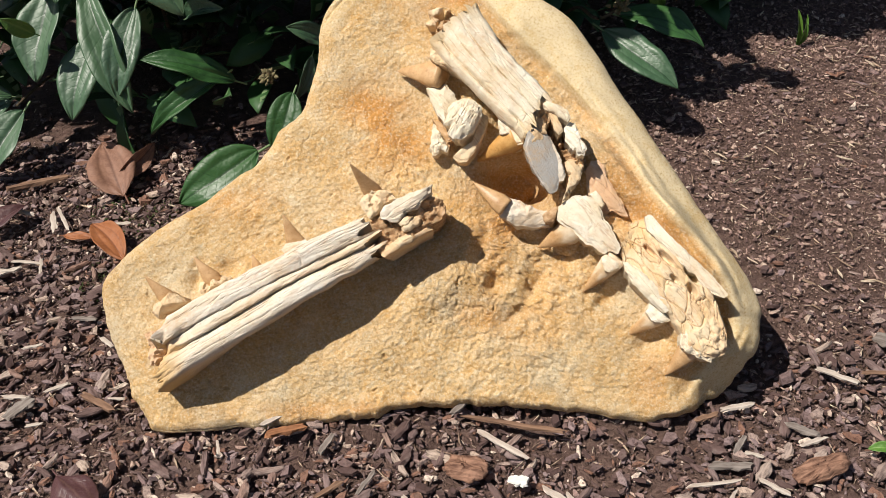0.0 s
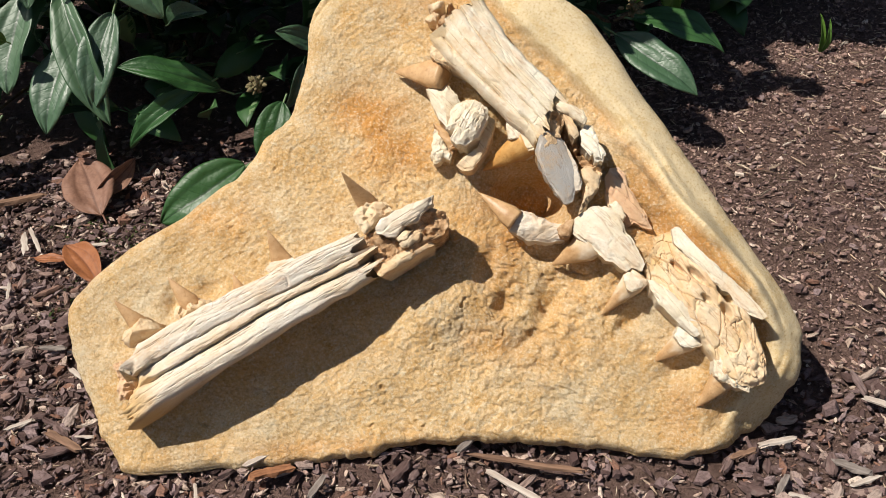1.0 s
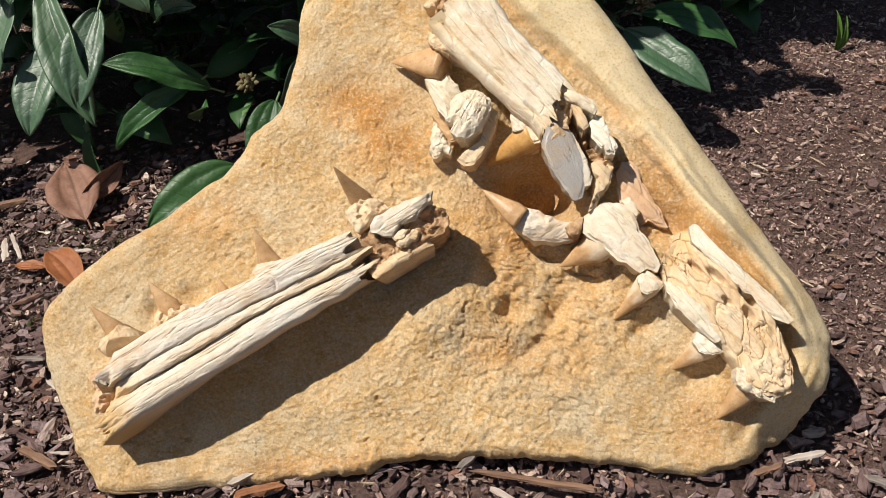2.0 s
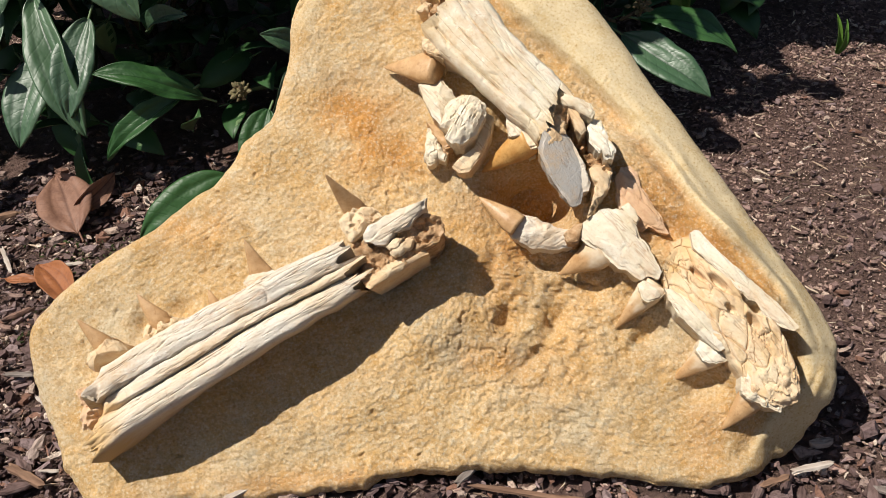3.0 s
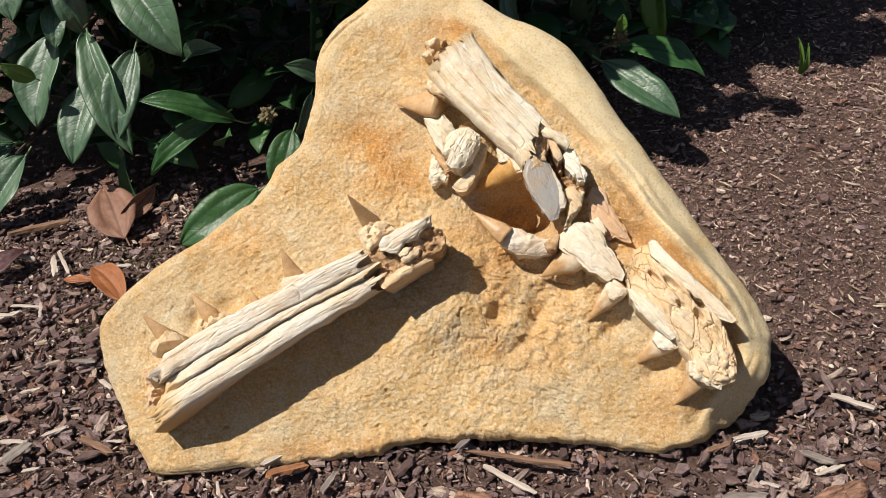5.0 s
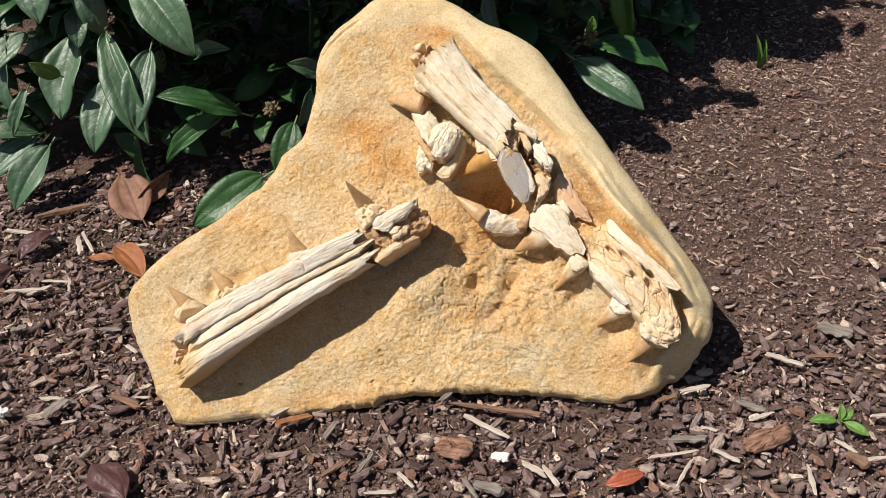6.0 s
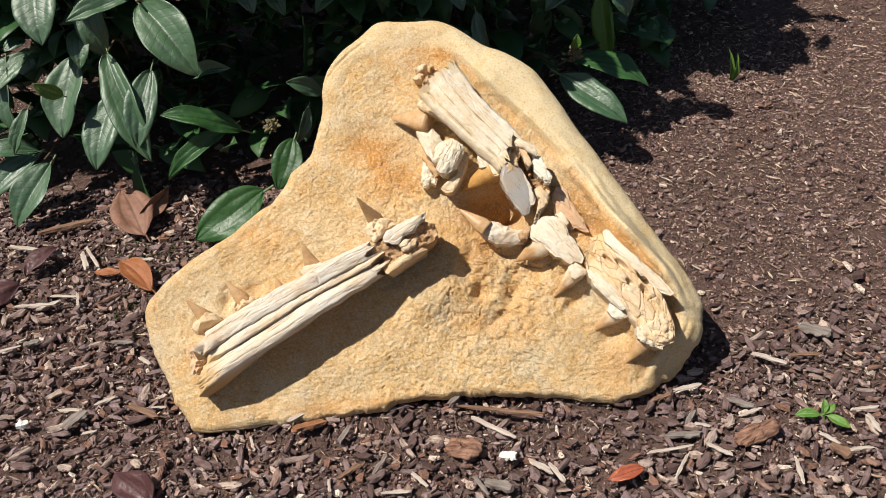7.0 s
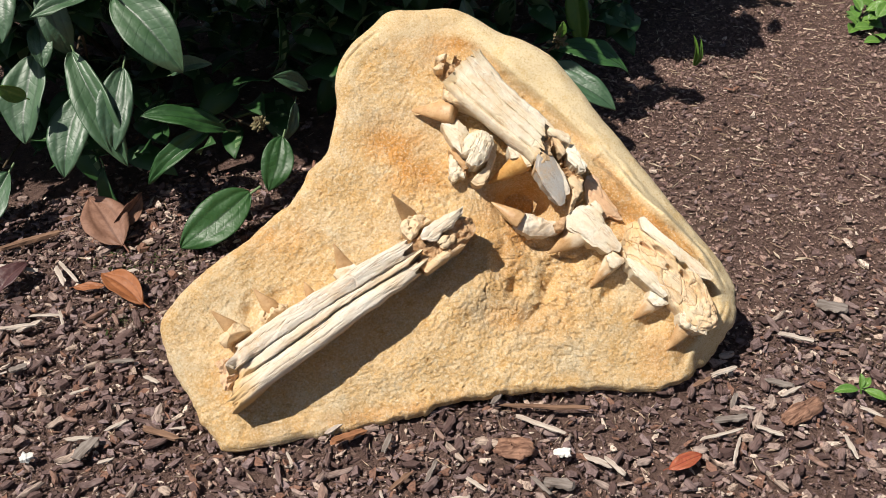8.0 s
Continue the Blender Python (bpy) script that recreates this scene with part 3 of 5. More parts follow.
def plates(x, y, seed):
    """Cracked plates over a surface: the step of this one, and how close the nearest crack runs."""
    far, spots = noise.voronoi(Vector((x, y, seed)))
    return noise.noise(spots[0] * 3.1), far[1] - far[0]


def shard(name, outline, top, bottom, mat, parent, label="", tilt=(0, 0), dome=0.002, rough=0.003, jag=0.0025, seed=0.0, ridge=None, seg=100, rings=18, freq=60, lie=None, cracks=0.0, pits=0.0):
    """A broken plate or lump: an uneven outline, a rough cracked top with chipped edges, and sheer sides."""
    P = np.array(outline, float)
    k = len(P)
    ts = np.linspace(0, k, seg, endpoint=False)
    edge = np.array([P[int(t) % k] * (1 - t % 1) + P[(int(t) + 1) % k] * (t % 1) for t in ts])
    c = edge.mean(0)
    verts = [(c[0], c[1], top + dome)]
    turn = lie if lie is not None else 0.4 * seed
    slim = 0.28 if lie is not None else 1.0
    for r in range(1, rings + 1):
        f = (r / rings) ** 0.85
        for i, e in enumerate(edge):
            d = e - c
            j = 1 + jag / max(np.linalg.norm(d), 0.004) * noise.fractal(Vector((e[0] * 85 + seed, e[1] * 85, seed)), 1.0, 2.0, 3)
            q = c + d * f * j
            w = top + dome * (1 - f * f) + tilt[0] * (q[0] - c[0]) + tilt[1] * (q[1] - c[1])
            gx, gy = (q[0] * math.cos(turn) + q[1] * math.sin(turn)) * slim, -q[0] * math.sin(turn) + q[1] * math.cos(turn)
            w += rough * 0.8 * noise.fractal(Vector((gx * freq * 1.5 + seed, gy * freq * 1.5, seed)), 1.05, 2.1, 4)
            if cracks:
                step, gap = plates(gx * freq * 1.6, gy * freq * 1.6, seed)
                w += cracks * (0.9 * step - 1.2 * max(0.0, 1 - gap / 0.10))
            if pits:
                w -= pits * 0.030 * float(smooth01(noise.fractal(Vector((q[0] * 75 + seed, q[1] * 75, seed + 9)), 1.0, 2.0, 3), 0.10, 0.45))
            if ridge:
                x = (q[0] - c[0]) * ridge[1] - (q[1] - c[1]) * ridge[0]
                w -= ridge[2] * (abs(x) if x > 0 else 2.2 * abs(x))
            chip = noise.fractal(Vector((e[0] * 60, e[1] * 60, seed + 4)), 1.0, 2.0, 2)
            if f > 0.90 - 0.08 * max(0.0, chip):
                w -= 0.0008 + 0.0030 * max(0.0, chip)
            verts.append((q[0], q[1], w))
    for g, drop in ((1.0, 0.10), (0.965, 0.30), (0.92, 0.65), (0.89, 1.0)):
        for i in range(seg):
            v = verts[1 + (rings - 1) * seg + i]
            n1 = 0.0016 * noise.fractal(Vector((v[0] * 120, v[1] * 160, drop * 5 + seed)), 1.0, 2.0, 3)
            verts.append((c[0] + (v[0] - c[0]) * g + n1, c[1] + (v[1] - c[1]) * g + n1, v[2] * (1 - drop) + bottom * drop))
    rows = rings + 4
    faces = [(0, 1 + i, 1 + (i + 1) % seg) for i in range(seg)]
    for r in range(rows - 1):
        a, b = 1 + r * seg, 1 + (r + 1) * seg
        faces += [(a + i, b + i, b + (i + 1) % seg, a + (i + 1) % seg) for i in range(seg)]
    area = sum(edge[i][0] * edge[(i + 1) % seg][1] - edge[(i + 1) % seg][0] * edge[i][1] for i in range(seg))
    if area < 0:
        faces = [f[::-1] for f in faces]
    me = mesh_of(name, verts, faces, mat)
    me.set_sharp_from_angle(angle=radians(38))
    return part(name, me, parent, label)


def tooth(tip, a, b, root_w, tip_w, parent, label="", bow=0.15, depth=0.9, mat=None, flat=1.0, root=0.0):
    """A conical tooth from the base between a and b to the tip, slightly bowed."""
    A, B, T = (np.array(p, float) for p in (a, b, tip))
    c = (A + B) / 2
    half = np.linalg.norm(B - A) / 2
    acr = np.array((*((B - A) / (2 * half)), 0.0))
    start, end = np.array((*c, root_w)), np.array((*T, tip_w))
    way = end - start
    length = np.linalg.norm(way)
    way = way / length
    acr = acr - way * (acr @ way)
    acr /= np.linalg.norm(acr)
    nor = np.cross(way, acr)
    nor = nor if nor[2] > 0 else -nor
    seg, rows = 24, 20
    verts = []
    for i in range(rows + 1):
        s = -0.25 + 1.25 * i / rows
        r = half * (1.0 if s < 0 else max(1 - s, 0.0) ** 0.82 * (1 - 0.12 * s) + 0.012)
        mid = start + way * length * s + nor * bow * length * (s * (1 - s) if s > 0 else s * 0.6)
        for k in range(seg):
            q = 2 * math.pi * k / seg
            wav = 1 + 0.02 * math.cos(q * 9) + 0.05 * noise.noise(Vector((s * 4, math.cos(q) * 2, math.sin(q) * 2 + tip[0] * 50)))
            verts.append(mid + (acr * math.cos(q) + nor * math.sin(q) * depth * flat) * r * wav)
    faces = [(i * seg + k, i * seg + (k + 1) % seg, (i + 1) * seg + (k + 1) % seg, (i + 1) * seg + k) for i in range(rows) for k in range(seg)]
    faces += [[rows * seg + k for k in range(seg)], list(range(seg))[::-1]]
    me = mesh_of("tooth", verts, faces, mat or ENAMEL)
    pale = [float(1 - smooth01((-0.25 + 1.25 * i / rows) + 0.10 * math.sin(k * 1.3 + tip[0] * 90), root - 0.12, root + 0.12)) if root else 0.0 for i in range(rows + 1) for k in range(seg)]
    me.attributes.new("root", "FLOAT", "POINT").data.foreach_set("value", pale)
    bm = bmesh.new()
    bm.from_mesh(me)
    bmesh.ops.recalc_face_normals(bm, faces=bm.faces)
    bm.to_mesh(me)
    bm.free()
    return part("tooth", me, parent, label)


# lower jaw: a long bar with two lobes and a split groove
def lower_top(s, a):
    r = math.sqrt(max(0.0, 1 - max(0, 1 - a / 0.05) ** 2))
    k = math.sqrt(max(0.0, 1 - max(0, 1 - (1 - a) / 0.07) ** 2))
    b = a + 0.020 * noise.fractal(Vector((s * 5, a * 1.5, 5.0)), 1.0, 2.0, 3) + 0.008 * noise.noise(Vector((s * 30, a * 4, 2.0)))
    g1 = 0.36 + 0.12 * s
    g2 = 0.56 + 0.08 * s + 0.02 * math.sin(s * 7)
    flare = float(smooth01(-s, -0.24, -0.02))
    if b < g1:
        w = 0.073 - 0.005 * ((b - 0.18) / 0.26) ** 2
    elif b < g2:
        w = 0.069 - 0.003 * float(smooth01(s, 0.4, 0.8)) - 0.010 * abs(b - (g1 + g2) / 2) - 0.012 * flare
    else:
        w = 0.066 - 0.006 * float(smooth01(s, 0.6, 1.0)) - 0.008 * ((b - 0.78) / 0.24) ** 2
    for g, deep, wide in ((g1, 0.006, 0.007 + 0.05 * flare), (g2, 0.009, 0.010 + 0.04 * flare)):
        deep *= 0.12 + 0.88 * float(smooth01(noise.noise(Vector((s * 8, g * 3, 8.0))), -0.25, 0.35))
        wide *= 1 + 0.7 * noise.noise(Vector((s * 14, g * 5, 3.0)))
        stray = 0.022 * noise.fractal(Vector((s * 11, g * 7, 6.0)), 1.0, 2.0, 4)
        w -= deep * math.exp(-((b - g - stray) / wide) ** 2)
    w -= 0.0011 * max(0.0, 1 - abs(noise.fractal(Vector((s * 2.2, a * 7.0, 3.1)), 1.0, 2.0, 3)) / 0.07)
    step, gap = plates(s * 4.5, a * 7.0, 1.0)
    w += 0.0006 * step - 0.0006 * max(0.0, 1 - gap / 0.06)
    cross = s - 0.70 - 0.02 * math.sin(a * 9)
    w -= 0.0018 * math.exp(-(cross / 0.004) ** 2) * (1 - float(smooth01(b, g1 - 0.05, g1)))
    w -= 0.014 * float(smooth01(-s, -0.085, -0.02)) * math.exp(-((a - 0.45) / 0.22) ** 2)
    w -= 0.020 * float(smooth01(-s, -0.20, 0.0)) * float(smooth01(a, 0.5, 0.9))
    return w - 0.010 * (1 - r) - 0.008 * (1 - k)


jaw_low = strip("lower_jaw_bone", [(-0.322, 0.197), (-0.258, 0.230), (-0.177, 0.265), (-0.078, 0.304)], [(-0.340, 0.109), (-0.287, 0.137), (-0.218, 0.171), (-0.143, 0.212), (-0.091, 0.237), (-0.056, 0.256)],
                lower_top, BONE_LOWER, slab, "long whitish fossil jaw bone with a split groove", n=260, m=84, ragged=0.014, grain=0.0008, seed=1.0, under=0.24,
                patina=lambda s, a: 0.9 * smooth01(-s, -0.22, -0.03) * smooth01(a, 0.25, 0.6) + 0.22 * smooth01(-s, -0.6, -0.1) * smooth01(a, 0.6, 0.8) + 0.5 * smooth01(a, 0.97, 1.0) + 0.5 * smooth01(s, 0.93, 1.0) + 0.5 * math.exp(-((a - 0.50 - 0.09 * s) / 0.07) ** 2))
end_block = shard("matrix_lump", [(-0.080, 0.297), (-0.064, 0.303), (-0.050, 0.308), (-0.030, 0.302), (-0.005, 0.318), (0.012, 0.326), (0.025, 0.319), (0.029, 0.303), (0.021, 0.295), (-0.013, 0.278), (-0.038, 0.266), (-0.051, 0.259), (-0.066, 0.270)], 0.058, -0.03, MATRIX, slab, "brown crumbly matrix at the jaw's broken end", tilt=(0.14, 0.0), dome=0.0, rough=0.01, jag=0.004, seed=4.0, pits=0.22)
shard("bone_shard", [(-0.051, 0.307), (-0.045, 0.316), (-0.030, 0.321), (-0.017, 0.328), (-0.001, 0.331), (0.015, 0.337), (0.011, 0.327), (0.000, 0.317), (-0.006, 0.310), (-0.021, 0.305), (-0.028, 0.296), (-0.040, 0.296), (-0.049, 0.300)], 0.074, 0.03, BONE_LOWER, end_block, "white splintered bone piece", dome=0.002, rough=0.003, lie=ANGLE_LOWER, seed=5.0, tilt=(0.0, 0.16), cracks=0.001)
shard("bone_shard", [(-0.053, 0.258), (-0.048, 0.267), (-0.035, 0.276), (-0.018, 0.284), (-0.009, 0.281), (0.006, 0.289), (0.010, 0.285), (-0.009, 0.276), (-0.032, 0.263), (-0.049, 0.255)], 0.058, 0.0, BONE_CRUMB, end_block, "pinkish white bone strip", dome=0.002, rough=0.003, lie=ANGLE_LOWER, seed=6.0)
shard("bone_shard", [(-0.027, 0.288), (-0.020, 0.294), (-0.007, 0.302), (-0.001, 0.299), (-0.003, 0.291), (-0.015, 0.284), (-0.023, 0.283)], 0.066, 0.0, BONE_CRUMB, end_block, "curled pinkish bone chip", dome=0.003, rough=0.003, seed=7.5)
shard("bone_shard", [(-0.031, 0.293), (-0.023, 0.299), (-0.011, 0.301), (-0.016, 0.294), (-0.027, 0.289)], 0.07, 0.0, BONE_CRUMB, end_block, "", dome=0.001, rough=0.003, seed=7.7)
shard("tooth_socket", [(-0.077, 0.325), (-0.072, 0.332), (-0.062, 0.340), (-0.049, 0.338), (-0.036, 0.332), (-0.032, 0.326), (-0.047, 0.320), (-0.055, 0.310), (-0.064, 0.303), (-0.074, 0.313)], 0.058, 0.0, BONE_CRUMB, end_block, "pale crumbly tooth socket", dome=0.004, rough=0.0035, seed=7.0, pits=0.12)
shard("tooth_socket", [(-0.346, 0.207), (-0.343, 0.217), (-0.331, 0.226), (-0.322, 0.231), (-0.311, 0.227), (-0.303, 0.218), (-0.316, 0.211), (-0.331, 0.206), (-0.337, 0.199)], 0.04, -0.02, BONE_CRUMB, jaw_low, "cream crumbly tooth socket", dome=0.012, rough=0.004, seed=8.0)
shard("tooth_socket", [(-0.289, 0.231), (-0.285, 0.242), (-0.275, 0.248), (-0.258, 0.250), (-0.247, 0.245), (-0.251, 0.237), (-0.269, 0.229), (-0.281, 0.224)], 0.032, -0.02, BONE_CRUMB, jaw_low, "cream crumbly tooth socket", dome=0.008, rough=0.0035, seed=9.0, pits=0.12)
shard("tooth_socket", [(-0.177, 0.274), (-0.172, 0.281), (-0.160, 0.285), (-0.147, 0.285), (-0.143, 0.279), (-0.159, 0.271), (-0.172, 0.265)], 0.05, -0.02, BONE_LOWER, jaw_low, "", rough=0.003, seed=10.0)
shard("matrix_lump", [(-0.354, 0.180), (-0.345, 0.185), (-0.333, 0.183), (-0.316, 0.177), (-0.304, 0.172), (-0.313, 0.160), (-0.329, 0.156), (-0.338, 0.145), (-0.345, 0.140), (-0.351, 0.153), (-0.348, 0.166)], 0.044, -0.02, BONE_PINK, jaw_low, "orange tan crumbly matrix in the hollow jaw end", rough=0.008, jag=0.004, seed=11.0, pits=0.12)
tooth((-0.349, 0.252), (-0.338, 0.224), (-0.319, 0.231), 0.04, 0.052, jaw_low, "pointed tan tooth", flat=0.55)
tooth((-0.290, 0.274), (-0.282, 0.244), (-0.261, 0.250), 0.034, 0.044, jaw_low, "pointed tan tooth", flat=0.55)
tooth((-0.220, 0.274), (-0.222, 0.257), (-0.209, 0.260), 0.024, 0.03, jaw_low, "small worn tan tooth", flat=0.5)
tooth((-0.171, 0.315), (-0.172, 0.280), (-0.149, 0.286), 0.046, 0.064, jaw_low, "pointed tan tooth", bow=0.08, flat=0.5)
tooth((-0.082, 0.367), (-0.074, 0.338), (-0.052, 0.343), 0.054, 0.088, end_block, "pointed tan tooth", bow=0.08, flat=0.5)


# upper jaw: front bar with a ridge
def upper_top(s, a):
    r = math.sqrt(max(0.0, 1 - max(0, 1 - a / 0.08) ** 2))
    k = math.sqrt(max(0.0, 1 - max(0, 1 - (1 - a) / 0.06) ** 2))
    b = a + 0.012 * noise.fractal(Vector((s * 4, a, 2.0)), 1.0, 2.0, 3)
    ridge = 0.46 + 0.08 * s
    w = 0.069 - 0.012 * max(0, ridge - b) / 0.45 - 0.017 * max(0, b - ridge - 0.02) / 0.5
    for g, deep, wide in ((ridge - 0.07, 0.0040, 0.010), (0.26 + 0.05 * s, 0.0030 * s, 0.009), (0.60 + 0.05 * s, 0.0022, 0.007), (0.82, 0.0038, 0.016)):
        w -= deep * math.exp(-((b - g) / wide) ** 2) * (0.5 + float(smooth01(noise.noise(Vector((s * 7, g * 9, 1.0))), -0.4, 0.3)))
    step, gap = plates(s * 3.5, a * 6.0, 4.0)
    w += 0.0008 * step - 0.0010 * max(0.0, 1 - gap / 0.05)
    w += 0.003 * math.exp(-((b - 0.90) / 0.05) ** 2)
    return w - 0.012 * (1 - r) - 0.010 * (1 - k)


jaw_up = strip("upper_jaw_bone", [(0.080, 0.570), (0.101, 0.527), (0.124, 0.492), (0.147, 0.465), (0.160, 0.447)], [(0.022, 0.514), (0.039, 0.491), (0.066, 0.460), (0.096, 0.424), (0.116, 0.402), (0.128, 0.386)],
               upper_top, BONE_UPPER, slab, "ivory fossil jaw bone with fine reddish cracks", n=200, m=76, ragged=0.010, seed=21.0, under=0.3,
               patina=lambda s, a: 0.7 * smooth01(-s, -0.10, 0.0) + 0.6 * smooth01(s, 0.90, 1.0) + 0.15 * smooth01(a, 0.72, 0.9))
# crumbling front end and loose teeth of the upper jaw
shard("bone_crumb", [(0.022, 0.528), (0.029, 0.542), (0.038, 0.555), (0.045, 0.567), (0.053, 0.561), (0.050, 0.547), (0.042, 0.535), (0.032, 0.525), (0.025, 0.523)], 0.046, -0.02, MATRIX, jaw_up, "pinkish crumbling bone end", rough=0.008, jag=0.004, seed=22.0, pits=0.4)
shard("bone_crumb", [(0.013, 0.560), (0.024, 0.565), (0.030, 0.562), (0.027, 0.553), (0.016, 0.555)], 0.022, -0.03, BONE_CRUMB, jaw_up, "", rough=0.005, seed=22.5)
shard("bone_crumb", [(0.019, 0.573), (0.029, 0.579), (0.036, 0.576), (0.031, 0.567), (0.022, 0.566)], 0.026, -0.03, BONE_CRUMB, jaw_up, "", rough=0.005, seed=22.7)
shard("bone_crumb", [(0.018, 0.516), (0.028, 0.521), (0.036, 0.518), (0.044, 0.502), (0.039, 0.489), (0.032, 0.494), (0.023, 0.499), (0.018, 0.507)], 0.046, -0.02, BONE_CRUMB, jaw_up, "cream crumbly tooth socket", rough=0.005, seed=23.0, pits=0.2)
tooth((-0.029, 0.506), (0.008, 0.476), (0.030, 0.505), 0.024, -0.002, jaw_up, "tan tooth lying on the stone", bow=0.1, flat=0.75)
shard("tooth_root", [(0.010, 0.472), (0.020, 0.475), (0.036, 0.475), (0.043, 0.465), (0.048, 0.453), (0.040, 0.440), (0.031, 0.424), (0.022, 0.436), (0.015, 0.454)], 0.024, -0.03, BONE_UPPER, jaw_up, "cream tooth root", dome=0.006, rough=0.002, seed=24.0, lie=-0.9)
shard("tooth_root", [(0.037, 0.441), (0.048, 0.449), (0.058, 0.452), (0.070, 0.446), (0.078, 0.440), (0.080, 0.431), (0.074, 0.420), (0.066, 0.407), (0.051, 0.399), (0.040, 0.400), (0.033, 0.407), (0.038, 0.415), (0.030, 0.420), (0.035, 0.431)], 0.040, -0.02, BONE_UPPER, jaw_up, "crinkled cream tooth root", dome=0.01, rough=0.0025, jag=0.002, seed=25.0, freq=110, lie=1.0, cracks=0.0012)
shard("bone_shard", [(0.079, 0.436), (0.085, 0.430), (0.082, 0.415), (0.075, 0.401), (0.067, 0.386), (0.056, 0.375), (0.044, 0.373), (0.038, 0.381), (0.043, 0.387), (0.055, 0.388), (0.064, 0.399), (0.071, 0.412)], 0.022, -0.03, BONE_CRUMB, jaw_up, "curved cream bone splinter", dome=0.002, rough=0.002, seed=26.0)
shard("bone_shard", [(0.015, 0.428), (0.021, 0.425), (0.027, 0.411), (0.033, 0.396), (0.030, 0.390), (0.024, 0.393), (0.020, 0.388), (0.012, 0.387), (0.009, 0.397), (0.012, 0.415)], 0.014, -0.03, BONE_UPPER, jaw_up, "small cream bone splinter", dome=0.003, rough=0.004, seed=27.0, cracks=0.001)
shard("bone_shard", [(0.015, 0.433), (0.024, 0.428), (0.036, 0.413), (0.039, 0.405), (0.032, 0.401), (0.026, 0.410), (0.019, 0.421)], 0.018, -0.03, ENAMEL, jaw_up, "tan bone splinter", rough=0.002, seed=28.0)
shard("bone_shard", [(0.028, 0.412), (0.037, 0.409), (0.037, 0.398), (0.031, 0.393), (0.028, 0.398)], 0.012, -0.03, MATRIX, jaw_up, "", rough=0.004, seed=28.5)
tooth((0.066, 0.381), (0.098, 0.405), (0.122, 0.385), 0.024, -0.014, jaw_up, "thick amber tooth", bow=0.15, mat=AMBER, flat=0.9)
shard("tooth_root", [(0.099, 0.425), (0.106, 0.421), (0.116, 0.408), (0.125, 0.394), (0.127, 0.388), (0.120, 0.386), (0.111, 0.399), (0.100, 0.402), (0.097, 0.412)], 0.04, -0.01, BONE_UPPER, jaw_up, "cream root of the amber tooth", rough=0.002, seed=29.0, dome=0.001)

# broken middle of the upper jaw
shard("matrix_lump", [(0.158, 0.414), (0.166, 0.408), (0.178, 0.394), (0.190, 0.378), (0.200, 0.369), (0.195, 0.358), (0.180, 0.367), (0.170, 0.386), (0.160, 0.399)], 0.022, -0.04, MATRIX, jaw_up, "brown matrix between the broken bones", rough=0.01, jag=0.004, seed=30.0, pits=0.5)
shard("bone_shard", [(0.141, 0.417), (0.146, 0.426), (0.154, 0.430), (0.160, 0.422), (0.160, 0.411), (0.155, 0.405), (0.156, 0.394), (0.147, 0.394), (0.141, 0.402), (0.139, 0.410)], 0.052, -0.02, BONE_CRUMB, jaw_up, "beige crumbling bone piece", rough=0.005, seed=31.0, pits=0.25)
shard("bone_shard", [(0.159, 0.422), (0.168, 0.418), (0.173, 0.406), (0.176, 0.395), (0.170, 0.391), (0.165, 0.398), (0.162, 0.409)], 0.056, 0.0, BONE_CRUMB, jaw_up, "smooth tan bone tongue", rough=0.001, dome=0.001, seed=31.5, jag=0.001)
shard("bone_shard", [(0.149, 0.431), (0.157, 0.435), (0.171, 0.429), (0.183, 0.421), (0.186, 0.411), (0.182, 0.405), (0.173, 0.411), (0.165, 0.418), (0.156, 0.422)], 0.06, -0.02, BONE_UPPER, jaw_up, "cream splinter running on from the jaw", rough=0.003, seed=31.7, lie=ANGLE_UPPER)
shard("bone_shard", [(0.177, 0.400), (0.184, 0.408), (0.192, 0.405), (0.197, 0.392), (0.202, 0.373), (0.199, 0.364), (0.192, 0.363), (0.186, 0.373), (0.181, 0.384)], 0.052, -0.02, BONE_UPPER, jaw_up, "cream bone splinter with a forked end", rough=0.004, lie=ANGLE_UPPER, jag=0.004, seed=32.0, cracks=0.001)
# facet shading by colour: darker plate here, paler strip for the lit edge
shard("bone_shard", [(0.126, 0.379), (0.132, 0.395), (0.141, 0.402), (0.148, 0.398), (0.156, 0.395), (0.163, 0.382), (0.170, 0.364), (0.176, 0.346), (0.173, 0.338), (0.167, 0.337), (0.164, 0.325), (0.154, 0.322), (0.145, 0.336), (0.134, 0.354)], 0.048, 0.022, BONE_GREY_SHADED, jaw_up, "smooth grey bone plate with a ridge, coloured darker as its shaded facet", dome=0.001, jag=0.001, rough=0.0008, lie=ANGLE_UPPER, seed=33.0, tilt=(-0.5, 0.12))
shard("bone_shard", [(0.154, 0.395), (0.159, 0.393), (0.164, 0.382), (0.171, 0.364), (0.176, 0.346), (0.173, 0.338), (0.168, 0.337), (0.162, 0.356), (0.156, 0.375), (0.151, 0.388)], 0.043, 0.0, BONE_LOWER, jaw_up, "edge of the grey bone plate, coloured paler as its lit facet", tilt=(-0.1, 0.12), dome=0.0, rough=0.0008, jag=0.001, lie=ANGLE_UPPER, seed=33.5)
shard("bone_shard", [(0.126, 0.378), (0.129, 0.389), (0.135, 0.397), (0.142, 0.401), (0.150, 0.396), (0.154, 0.389), (0.146, 0.384), (0.139, 0.383), (0.136, 0.375), (0.130, 0.371)], 0.058, 0.02, BONE_CRUMB, jaw_up, "tan crumbly head of the grey bone plate", tilt=(-0.4, 0.1), dome=0.001, rough=0.003, seed=33.8)
